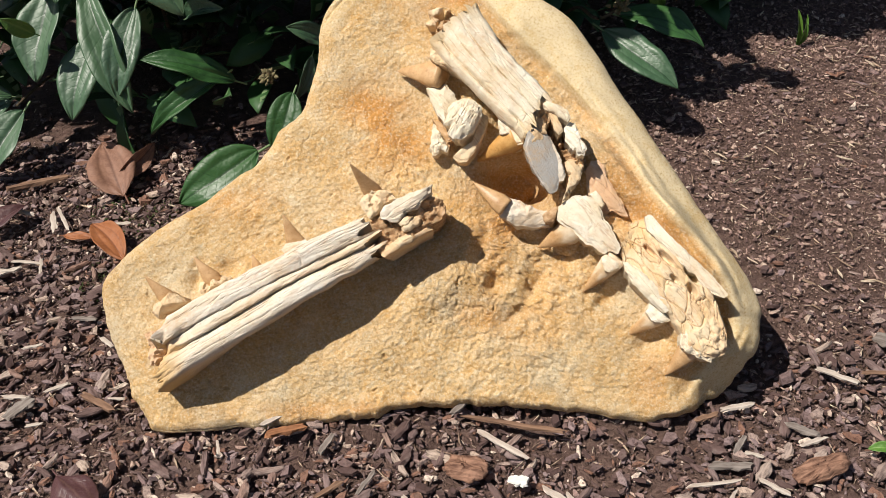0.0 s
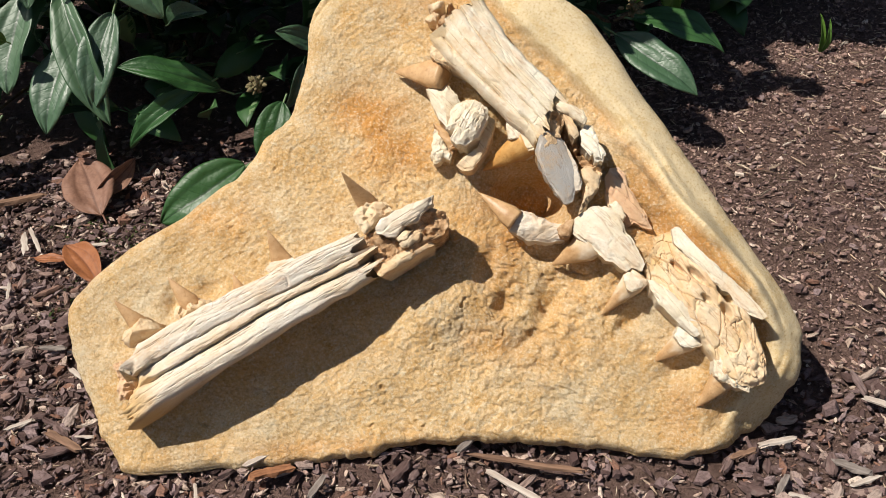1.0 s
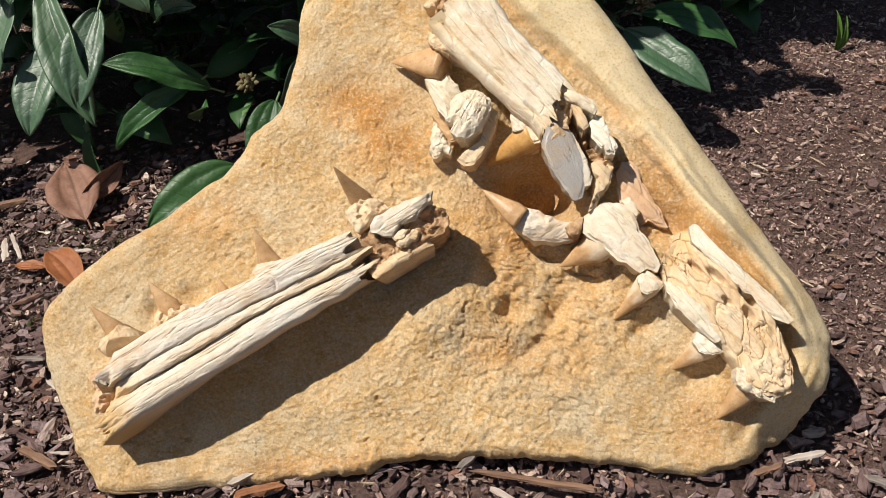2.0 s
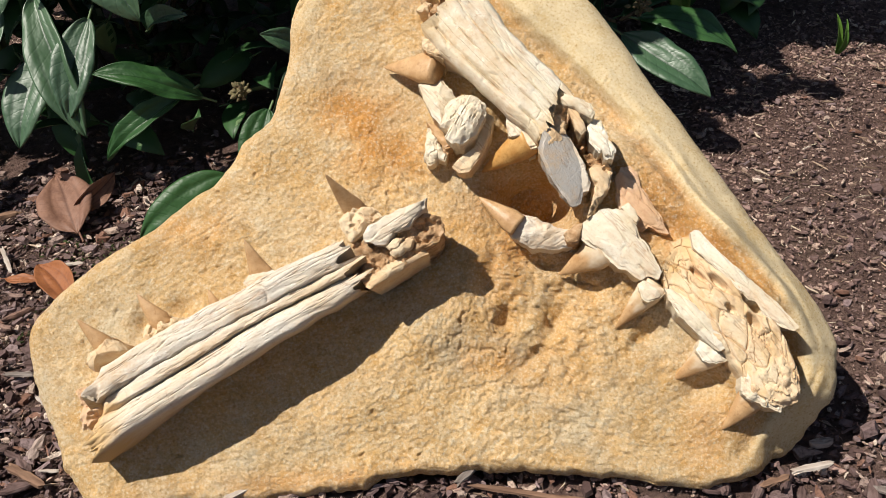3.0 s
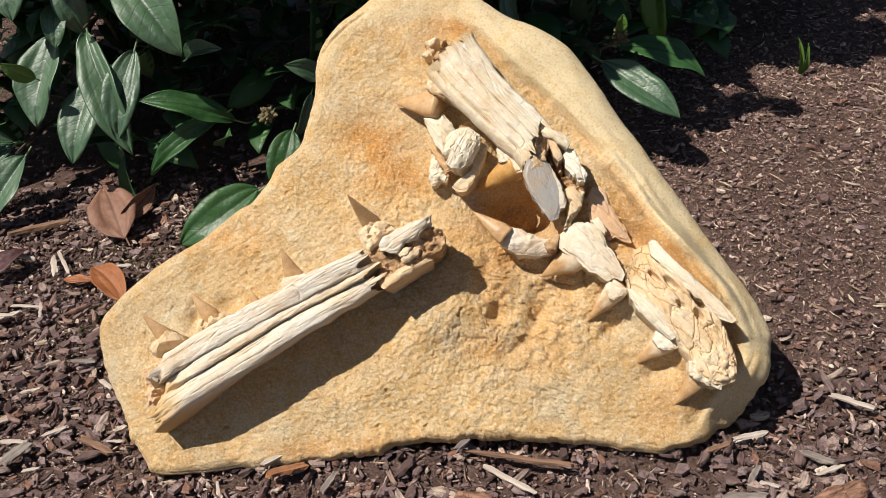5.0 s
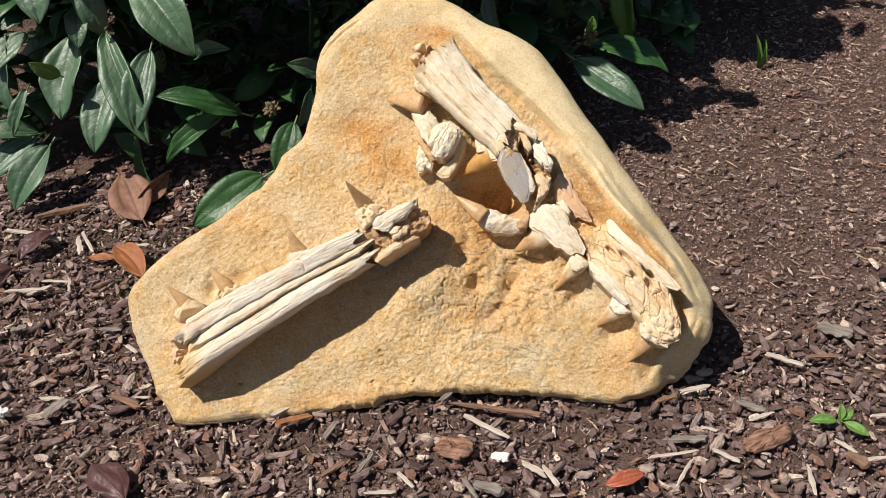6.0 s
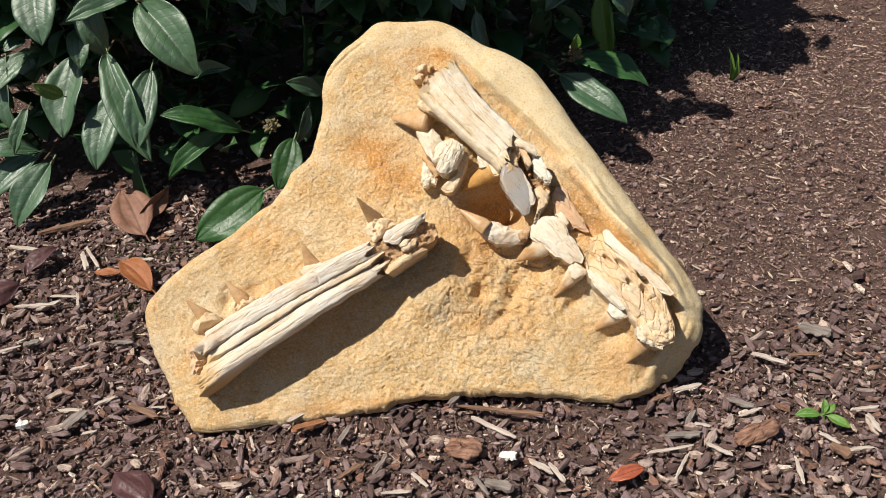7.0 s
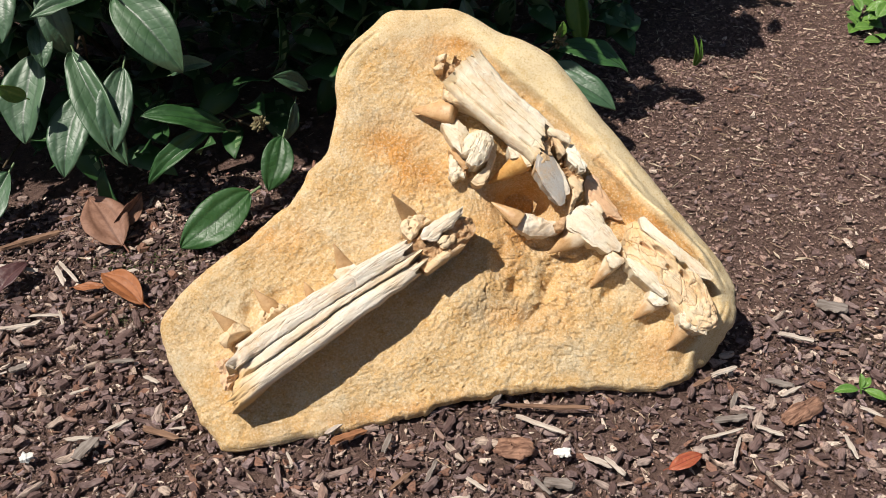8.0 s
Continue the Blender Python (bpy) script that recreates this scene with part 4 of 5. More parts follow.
shard("bone_shard", [(0.175, 0.361), (0.183, 0.365), (0.196, 0.364), (0.199, 0.355), (0.194, 0.340), (0.185, 0.331), (0.178, 0.317), (0.169, 0.312), (0.175, 0.327), (0.179, 0.338), (0.177, 0.350)], 0.032, -0.02, BONE_CRUMB, jaw_up, "beige bone strut", rough=0.005, lie=ANGLE_UPPER, seed=34.0, pits=0.2)
shard("bone_shard", [(0.203, 0.352), (0.210, 0.365), (0.219, 0.366), (0.225, 0.357), (0.230, 0.340), (0.239, 0.322), (0.246, 0.308), (0.251, 0.293), (0.241, 0.295), (0.231, 0.302), (0.224, 0.297), (0.215, 0.304), (0.206, 0.317), (0.203, 0.336)], 0.012, -0.04, BONE_PINK, jaw_up, "pinkish tan bone plate", dome=0.001, rough=0.003, lie=ANGLE_UPPER, seed=35.0, tilt=(0.0, 0.1), cracks=0.001)
shard("bone_shard", [(0.205, 0.321), (0.212, 0.325), (0.217, 0.317), (0.222, 0.307), (0.218, 0.302), (0.210, 0.311)], 0.024, 0.0, BONE_UPPER, jaw_up, "small white bone chip", dome=0.001, rough=0.001, seed=35.5)
plate = shard("bone_plate", [(0.161, 0.292), (0.165, 0.308), (0.182, 0.319), (0.192, 0.321), (0.201, 0.318), (0.213, 0.308), (0.222, 0.288), (0.231, 0.268), (0.237, 0.252), (0.233, 0.245), (0.224, 0.249), (0.215, 0.247), (0.202, 0.256), (0.181, 0.275)], 0.026, -0.03, BONE_UPPER, jaw_up, "cream bone plate", dome=0.003, rough=0.0018, lie=ANGLE_UPPER, seed=36.0, tilt=(0.05, 0.14), cracks=0.0006)
shard("tooth_root", [(0.089, 0.310), (0.098, 0.321), (0.104, 0.326), (0.121, 0.319), (0.142, 0.308), (0.156, 0.303), (0.160, 0.293), (0.151, 0.287), (0.129, 0.286), (0.109, 0.292), (0.095, 0.301)], 0.014, -0.04, BONE_LOWER, plate, "pale grey tooth root", dome=0.006, rough=0.003, seed=37.0, tilt=(0.0, 0.25))
shard("bone_shard", [(0.145, 0.299), (0.156, 0.307), (0.166, 0.309), (0.163, 0.298), (0.158, 0.289), (0.150, 0.290)], 0.026, -0.03, MATRIX, plate, "", rough=0.003, seed=37.5)
tooth((0.062, 0.348), (0.083, 0.312), (0.102, 0.327), 0.02, 0.016, plate, "tan tooth with a pale root", bow=0.12, flat=0.7)
tooth((0.137, 0.264), (0.163, 0.290), (0.187, 0.267), 0.008, -0.014, plate, "streaked tan tooth", bow=0.12, root=0.15, flat=0.8)

# crumbling rear end of the upper jaw
HOLES = ((0.58, 0.16, 0.060, 0.08, 0.030), (0.62, 0.36, 0.040, 0.06, 0.018), (0.40, 0.30, 0.05, 0.05, 0.014), (0.30, 0.42, 0.04, 0.04, 0.012), (0.50, 0.46, 0.03, 0.04, 0.012))


def rear_top(s, a):
    """Flat crumbling plates, split along the grain, with a few open holes."""
    rise = math.sqrt(max(0.0, 1 - max(0, 1 - a / 0.10) ** 2)) * math.sqrt(max(0.0, 1 - max(0, 1 - (1 - a) / 0.08) ** 2))
    w = 0.018 + 0.016 * float(smooth01(s, 0.12, 0.45)) + 0.004 * math.sin(math.pi * a)
    wob = 0.12 * noise.fractal(Vector((s * 5, a * 3, 3.0)), 1.0, 2.0, 2)
    step, gap = plates(s * 5.0 + wob, a * 4.2 + wob, 2.0)
    w += 0.0022 * step - 0.0026 * max(0.0, 1 - gap / 0.09)
    w -= 0.0018 * max(0.0, 1 - abs(noise.fractal(Vector((s * 4, a * 3, 5.0)), 1.0, 2.0, 4)) / 0.05) * (0.3 + float(smooth01(noise.noise(Vector((s * 5, a * 3, 1.0))), -0.1, 0.3)))
    w += 0.0020 * noise.fractal(Vector((s * 6, a * 4, 2.0)), 0.9, 2.1, 6)
    for hs, ha, rs, ra, deep in HOLES:
        w -= deep * math.exp(-(((s - hs) / rs) ** 2 + ((a - ha) / ra) ** 2) ** 2)
    return w - 0.016 * (1 - rise)


rear = strip("rear_jaw_bone", [(0.252, 0.282), (0.271, 0.287), (0.300, 0.253), (0.328, 0.217), (0.345, 0.182), (0.352, 0.143)], [(0.237, 0.244), (0.242, 0.224), (0.262, 0.191), (0.287, 0.165), (0.301, 0.137), (0.315, 0.114)],
             rear_top, BONE_CRUMB, slab, "crumbling cream rear end of the fossil jaw", n=200, m=90, ragged=0.006, grain=0.0008, seed=41.0,
             patina=lambda s, a: 0.65 * smooth01(-s, -0.30, -0.12) * (1 - smooth01(a, 0.6, 0.9)) + 0.5 * smooth01(noise.fractal(Vector((s * 7, a * 4, 9.0)), 1.0, 2.0, 3), 0.05, 0.35))
shard("bone_shard", [(0.267, 0.287), (0.276, 0.288), (0.291, 0.268), (0.309, 0.246), (0.326, 0.228), (0.344, 0.206), (0.357, 0.186), (0.352, 0.183), (0.337, 0.189), (0.325, 0.202), (0.332, 0.211), (0.321, 0.213), (0.314, 0.217), (0.299, 0.234), (0.282, 0.255), (0.268, 0.271)], 0.036, -0.03, BONE_UPPER, rear, "long cream bone splinter", dome=0.002, rough=0.002, seed=42.0, lie=ANGLE_REAR, cracks=0.0007)
shard("bone_shard", [(0.236, 0.235), (0.243, 0.233), (0.257, 0.222), (0.273, 0.208), (0.287, 0.197), (0.287, 0.184), (0.287, 0.172), (0.280, 0.170), (0.269, 0.180), (0.261, 0.189), (0.247, 0.207), (0.239, 0.222)], 0.034, -0.03, BONE_UPPER, rear, "smooth cream bone splinter", dome=0.004, rough=0.002, seed=43.0, lie=ANGLE_REAR, cracks=0.0007)
shard("bone_shard", [(0.304, 0.146), (0.314, 0.162), (0.329, 0.171), (0.343, 0.160), (0.351, 0.146), (0.352, 0.132), (0.346, 0.117), (0.334, 0.111), (0.318, 0.116), (0.304, 0.129)], 0.034, -0.03, BONE_CRUMB, rear, "lumpy cream bone end", dome=0.005, rough=0.005, jag=0.003, seed=44.0, freq=60, pits=0.10, cracks=0.0008)
shard("bone_shard", [(0.302, 0.148), (0.311, 0.150), (0.313, 0.136), (0.324, 0.123), (0.334, 0.117), (0.330, 0.108), (0.315, 0.113), (0.302, 0.122), (0.296, 0.132)], 0.03, -0.03, BONE_UPPER, rear, "pale lumpy bone edge", dome=0.003, rough=0.005, jag=0.003, seed=44.5, freq=60)
shard("tooth_root", [(0.213, 0.242), (0.218, 0.246), (0.227, 0.242), (0.239, 0.234), (0.231, 0.226), (0.221, 0.224), (0.214, 0.229)], 0.022, -0.04, BONE_UPPER, rear, "white tooth root", rough=0.0015, seed=46.0, dome=0.002)
shard("tooth_root", [(0.262, 0.173), (0.266, 0.182), (0.272, 0.183), (0.286, 0.168), (0.290, 0.160), (0.279, 0.157), (0.266, 0.162)], 0.022, -0.04, BONE_UPPER, rear, "white tooth root", rough=0.0015, seed=47.0, dome=0.002)
tooth((0.189, 0.204), (0.212, 0.242), (0.235, 0.228), 0.008, -0.018, rear, "streaked tan tooth with a pale root", bow=0.1, root=0.35, flat=0.75)
tooth((0.240, 0.147), (0.265, 0.178), (0.287, 0.160), 0.008, -0.018, rear, "streaked tan tooth with a pale root", bow=0.1, root=0.35, flat=0.75)
tooth((0.282, 0.095), (0.302, 0.137), (0.323, 0.115), 0.010, -0.014, rear, "tan tooth", bow=0.1, root=0.1, flat=0.7)


# ---- leaves ----
def leaf_mesh(name, mats, seed, bend=0.25, fold=0.25, wide=0.42, cup=0.0, twist=0.0, cols=10, rows=22, crinkle=0.045, blunt=0.72, droop=0.30):
    """A leaf one unit long along +y with three sunken veins, a thickness and a short stalk."""
    r = random.Random(seed)
    half = cols // 2
    top, vein = [], []
    for i in range(rows + 1):
        s = i / rows
        w = wide / 2 * (s + 0.01) ** blunt * max(0.0, 1.0 - s) ** (blunt + 0.1) / 0.5 ** (2 * blunt + 0.1) * (1 + 0.05 * noise.noise(Vector((s * 5, seed, 1.0))))
        w = max(w, 0.010 if s < 0.5 else 0.0015)
        ang = twist * s
        for j in range(-half, half + 1):
            a = j / half
            x = a * w
            edge = abs(a)
            z = fold * abs(x) + bend * 1.1 * s * (1 - s) + cup * x * x * 6
            sunk = math.exp(-(a / 0.06) ** 2) + 0.85 * math.exp(-((edge - 0.5) / 0.06) ** 2) * math.sin(math.pi * s) ** 0.5
            z += 0.0085 * abs(math.sin(2 * math.pi * a)) ** 0.8 * min(1, w * 6) * (0.9 + 0.3 * noise.noise(Vector((s * 2, a, seed + 5))))
            rib = math.sin(2 * math.pi * (8.5 * s - 1.5 * edge + 0.12 * noise.noise(Vector((s * 6, a * 3, seed + 2)))))
            z += 0.0022 * (abs(rib) ** 0.7 - 0.5) * min(1.0, 5 * edge) * (1 - 0.5 * edge) * min(1, w * 8)
            z += crinkle * edge ** 2 * noise.noise(Vector((s * 4, 1.5 * a, seed))) + 0.5 * crinkle * noise.noise(Vector((s * 3, a * 2, seed + 8)))
            z -= droop * max(0.0, s - 0.55) ** 2
            x2, z2 = x * math.cos(ang) - z * math.sin(ang) * 0.3, z + x * math.sin(ang)
            top.append((x2 + 0.02 * math.sin(s * 4 + seed), s * (1 - 0.08 * bend), z2))
            vein.append(min(1.0, 0.8 * sunk ** 3 + 0.20 * max(0, edge - 0.93) * 14))
    n, c = len(top), cols + 1
    low = [(x, y, z - 0.006) for x, y, z in top]
    faces = [(i * c + j, i * c + j + 1, (i + 1) * c + j + 1, (i + 1) * c + j) for i in range(rows) for j in range(cols)]
    slots = [0] * len(faces)
    under = [(n + f[3], n + f[2], n + f[1], n + f[0]) for f in faces]
    rimv = [i * c for i in range(rows + 1)] + [rows * c + j for j in range(1, c)] + [i * c + cols for i in range(rows - 1, -1, -1)] + [j for j in range(cols - 1, 0, -1)]
    rim = [(rimv[k], rimv[(k + 1) % len(rimv)], n + rimv[(k + 1) % len(rimv)], n + rimv[k]) for k in range(len(rimv))]
    verts = top + low
    stalk0 = len(verts)
    for i, y in enumerate((-0.14, 0.02)):
        for k in range(5):
            verts.append((0.014 * math.cos(k * 1.2566), y, 0.014 * math.sin(k * 1.2566) - (0.02 if i == 0 else 0.006)))
    stalk = [(stalk0 + k, stalk0 + (k + 1) % 5, stalk0 + 5 + (k + 1) % 5, stalk0 + 5 + k) for k in range(5)]
    slots += [1] * len(under) + [0] * len(rim) + [1] * len(stalk)
    me = mesh_of(name, verts, faces + under + rim + stalk, mats, slots)
    flow = [i / rows for i in range(rows + 1) for j in range(c)]
    side = [abs(j) / half for i in range(rows + 1) for j in range(-half, half + 1)]
    for key, values in (("vein", vein), ("along", flow), ("across", side)):
        me.attributes.new(key, "FLOAT", "POINT").data.foreach_set("value", values + values + [0.5] * 10)
    return me


GREENS = [LEAF_TOP, LEAF_UNDER]
SHAPES = ((0.18, 0.25, 0.0, 0.1), (0.35, 0.15, 0.1, -0.15), (0.10, 0.40, 0.0, 0.2), (0.28, 0.55, 0.0, -0.1), (0.45, 0.30, -0.2, 0.25), (0.05, 0.2, 0.2, 0.0))
LEAVES = [leaf_mesh("leaf", GREENS, k, bend=b, fold=f, wide=0.44, cup=cu, twist=tw, cols=24, rows=56) for k, (b, f, cu, tw) in enumerate(SHAPES)]
PLAIN_LEAVES = [leaf_mesh("leaf", [LEAF_DULL, LEAF_UNDER], k + 20, bend=b, fold=f, wide=0.44, cup=cu, twist=tw, cols=8, rows=14) for k, (b, f, cu, tw) in enumerate(SHAPES)]
LEAVES.append(leaf_mesh("leaf", [LEAF_YOUNG, LEAF_YOUNG], 9, bend=0.12, fold=0.35, wide=0.44))
DULLS = [LEAF_DULL, LEAF_UNDER]
LEAVES += [leaf_mesh("leaf", DULLS, k + 40, bend=b, fold=f, wide=0.44, cup=0.0, twist=tw, cols=24, rows=56) for k, (b, f, tw) in enumerate(((0.15, 0.22, 0.1), (0.30, 0.15, -0.12), (0.10, 0.40, 0.15)))]
YOUNG = leaf_mesh("young_leaf", [LEAF_YOUNG, LEAF_YOUNG], 31, bend=0.1, fold=0.5, wide=0.36)


def leaf_pose(base, tip, face, wide=0.44, unit=0.44):
    """From the leaf's base to its tip, with its upper side towards face."""
    b, t, f = Vector(base), Vector(tip), Vector(face)
    y = t - b
    length = y.length
    y = y / length
    z = (f - y * f.dot(y)).normalized()
    x = y.cross(z)
    m = Matrix((x, y, z)).transposed().to_4x4()
    return Matrix.Translation(b) @ m @ Matrix.Diagonal((length * wide / unit, length, length, 1))


def tube(name, path, r0, r1, mat, seg=7):
    pts = spline(path, 4 * len(path))
    verts, faces = [], []
    for i, p in enumerate(pts):
        d = pts[min(i + 1, len(pts) - 1)] - pts[max(i - 1, 0)]
        d = Vector(d).normalized()
        x = d.orthogonal().normalized()
        y = d.cross(x)
        r = r0 + (r1 - r0) * i / (len(pts) - 1)
        for k in range(seg):
            q = 2 * math.pi * k / seg
            verts.append(tuple(Vector(p) + (x * math.cos(q) + y * math.sin(q)) * r * (1 + 0.12 * math.sin(i * 1.7 + k))))
    for i in range(len(pts) - 1):
        faces += [(i * seg + k, i * seg + (k + 1) % seg, (i + 1) * seg + (k + 1) % seg, (i + 1) * seg + k) for k in range(seg)]
    faces += [list(range(seg))[::-1], [(len(pts) - 1) * seg + k for k in range(seg)]]
    return mesh_of(name, verts, faces, mat)


def bud_cluster(root, place, seed, n, size):
    """A tight head of small buds on short stalks."""
    r = random.Random(seed)
    bm = bmesh.new()
    for k in range(9):
        made = bmesh.ops.create_cone(bm, segments=5, radius1=0.0016, radius2=0.001, depth=size * 1.3)
        d = Vector((r.gauss(0, 0.5), r.gauss(0, 0.5), 1)).normalized()
        bmesh.ops.transform(bm, matrix=Matrix.Translation(d * size * 0.4) @ d.to_track_quat("Z", "Y").to_matrix().to_4x4(), verts=made["verts"])
    me = bpy.data.meshes.new("flower_head")
    bm.to_mesh(me)
    bm.free()
    me.materials.append(BUD)
    head = part("flower_head", me, root, "brownish green head of flower buds", Matrix.Translation(Vector(place) - root.location))
    bm = bmesh.new()
    bmesh.ops.create_icosphere(bm, subdivisions=2, radius=0.0028)
    for v in bm.verts:
        v.co *= 1 + 0.12 * noise.noise(v.co * 900)
        v.co.z *= 1.3 + 0.7 * max(0, v.co.z / 0.0028)
    bud = bpy.data.meshes.new("bud")
    bm.to_mesh(bud)
    bm.free()
    bud.materials.append(BUD)
    for k in range(n):
        d = Vector((r.gauss(0, 1), r.gauss(0, 1), r.gauss(0.5, 1))).normalized()
        at = d * size * r.uniform(0.35, 1.0) + Vector((0, 0, size * 0.6))
        part("bud", bud, head, "", Matrix.Translation(at) @ d.to_track_quat("Z", "Y").to_matrix().to_4x4() @ Matrix.Scale(r.uniform(0.7, 1.3), 4))
    return head


def inner_foliage(name, count, inside, mats, seed):
    """The mass of leaves within the shrub, joined."""
    r = random.Random(seed)
    small = [leaf_mesh("tmp", mats, 50 + k, bend=0.2 + 0.1 * k, fold=0.3, cols=2, rows=5) for k in range(3)]
    shapes = []
    for me in small:
        shapes.append((np.array([v.co[:] for v in me.vertices]), [list(p.vertices) for p in me.polygons], [p.material_index for p in me.polygons]))
        bpy.data.meshes.remove(me)
    V, F, S, base = [], [], [], 0
    for k in range(count):
        p = inside(r)
        if p is None:
            continue
        out = Vector((r.gauss(0, 1), r.gauss(-0.5, 1), r.gauss(-0.1, 0.6))).normalized()
        length = r.uniform(0.085, 0.135)
        m = np.array(leaf_pose(p, p + out * length, (r.gauss(0, 0.4), r.gauss(-0.2, 0.4), 1), r.uniform(0.40, 0.52)))
        v, f, s = shapes[k % 3]
        V.append(v @ m[:3, :3].T + m[:3, 3])
        F += [[i + base for i in q] for q in f]
        S += s
        base += len(v)
    return mesh_of(name, np.concatenate(V), F, mats, S)


# base, tip, width against length, which way the upper side looks
LEFT_LEAVES = [
    ((-0.462, 1.546, 0.432), (-0.366, 1.451, 0.327), 0.50, (-0.11, -0.62, 0.77), 3),
    ((-0.566, 1.615, 0.315), (-0.505, 1.470, 0.150), 0.28, (-0.30, -0.58, 0.70), 2),
    ((-0.569, 1.608, 0.230), (-0.627, 1.509, 0.124), 0.48, (-0.15, -0.62, 0.75), 0),
    ((-0.483, 1.577, 0.289), (-0.525, 1.480, 0.175), 0.40, (0.08, -0.62, 0.75), 0),
    ((-0.647, 1.653, 0.300), (-0.680, 1.546, 0.182), 0.50, (-0.15, -0.60, 0.75), 5),
    ((-0.668, 1.676, 0.462), (-0.676, 1.581, 0.359), 0.60, (-0.1, -0.62, 0.77), 0),
    ((-0.486, 1.610, 0.424), (-0.612, 1.570, 0.408), 0.32, (-0.2, -0.6, 0.8), 2),
    ((-0.320, 1.490, 0.189), (-0.453, 1.450, 0.261), 0.32, (0.05, -0.50, 0.85), 8),
    ((-0.340, 1.485, 0.200), (-0.473, 1.445, 0.126), 0.24, (-0.4, -0.5, 0.75), 9),
    ((-0.296, 1.447, 0.074), (-0.435, 1.384, 0.021), 0.50, (0.45, -0.35, 0.80), 7),
    ((-0.222, 1.465, 0.172), (-0.262, 1.405, 0.100), 0.56, (0.0, -0.75, 0.6), 7),
    ((-0.166, 1.550, 0.219), (-0.221, 1.510, 0.271), 0.42, (0.0, -0.7, 0.7), 0),
    ((-0.191, 1.520, 0.209), (-0.222, 1.480, 0.150), 0.35, (0.7, -0.7, 0.3), 2),
    ((-0.764, 1.620, 0.117), (-0.876, 1.580, 0.143), 0.38, (0.0, -0.5, 0.85), 1),
    ((-0.762, 1.604, 0.117), (-0.870, 1.546, 0.060), 0.42, (-0.2, -0.65, 0.7), 0),
    ((-0.732, 1.580, 0.108), (-0.810, 1.495, 0.016), 0.48, (-0.1, -0.7, 0.65), 3),
    ((-0.754, 1.620, 0.213), (-0.800, 1.580, 0.135), 0.32, (-0.4, -0.8, 0.3), 2),
    ((-0.722, 1.640, 0.350), (-0.752, 1.600, 0.345), 0.55, (-0.2, -0.7, 0.6), 4),
    ((-0.287, 1.620, 0.430), (-0.271, 1.580, 0.380), 0.55, (0.1, -0.8, 0.5), 0),
    ((-0.60, 1.66, 0.42), (-0.57, 1.62, 0.30), 0.45, (-0.1, -0.9, 0.3), 4),
    ((-0.747, 1.690, 0.298), (-0.819, 1.630, 0.253), 0.50, (-0.1, -0.6, 0.8), 0),
    ((-0.787, 1.670, 0.289), (-0.798, 1.610, 0.157), 0.34, (-0.6, -0.6, 0.5), 2),
    ((-0.615, 1.650, 0.358), (-0.621, 1.590, 0.300), 0.50, (0.2, -0.7, 0.6), 1),
    ((-0.102, 1.650, 0.395), (-0.158, 1.590, 0.370), 0.42, (-0.1, -0.6, 0.8), 0),
    ((-0.403, 1.590, 0.260), (-0.328, 1.530, 0.303), 0.30, (-0.3, -0.6, 0.7), 3),
    ((-0.857, 1.710, 0.183), (-0.908, 1.650, 0.153), 0.40, (0.0, -0.6, 0.8), 2),
    ((-0.256, 1.690, 0.395), (-0.216, 1.630, 0.350), 0.45, (-0.1, -0.6, 0.8), 4),
    ((-0.877, 1.750, 0.268), (-0.830, 1.700, 0.340), 0.40, (-0.2, -0.6, 0.8), 6),
]
RIGHT_LEAVES = [
    ((0.311, 1.615, 0.176), (0.427, 1.505, 0.113), 0.38, (-0.05, -0.55, 0.8), 0),
    ((0.348, 1.680, 0.173), (0.509, 1.640, 0.124), 0.42, (0.3, -0.25, 0.92), 8),
    ((0.434, 1.820, 0.262), (0.445, 1.780, 0.115), 0.34, (-0.5, -0.7, 0.3), 6),
    ((0.460, 1.820, 0.300), (0.485, 1.780, 0.212), 0.55, (0.2, -0.8, 0.5), 0),
    ((0.519, 1.920, 0.240), (0.635, 1.880, 0.204), 0.35, (-0.2, -0.4, 0.9), 6),
    ((0.359, 1.720, 0.330), (0.290, 1.680, 0.290), 0.45, (0.0, -0.6, 0.8), 0),
    ((0.104, 1.620, 0.395), (0.119, 1.580, 0.345), 0.50, (0.0, -0.8, 0.5), 0),
    ((0.147, 1.620, 0.325), (0.163, 1.580, 0.255), 0.40, (-0.5, -0.8, 0.3), 5),
]


def shrub(name, label, foot, tips, rnd_count, inside, inner, seed):
    r = random.Random(seed)
    root = thing(name, None, label, "shrub", "shrubs behind the slab")
    root.location = foot
    home = Matrix.Translation(-Vector(foot))
    f = Vector(foot)
    for base, tip, wide, face, k in tips:
        part("leaf", LEAVES[k], root, "", home @ leaf_pose(base, tip, face, wide))
    placed = 0
    while placed < rnd_count:
        p = inside(r)
        if p is None:
            continue
        for q in range(r.choice((3, 4, 5))):
            a = r.uniform(0, 6.28)
            d = Vector((math.cos(a), math.sin(a) - 0.35, r.gauss(-0.25, 0.45))).normalized() * r.uniform(0.09, 0.135)
            part("leaf", r.choice(PLAIN_LEAVES), root, "", home @ leaf_pose(p, p + d, (r.gauss(0, 0.3), r.gauss(-0.3, 0.3), 1), r.uniform(0.38, 0.5)))
            placed += 1
    part("inner_foliage", inner_foliage("inner_foliage", inner, inside, DULLS, seed + 1), root, "dense dark green leaves within the shrub", home)["kind"] = "stuff"
    for k in range(9):
        a = Vector((r.uniform(-0.10, 0.10), r.uniform(-0.10, 0.10), -0.03))
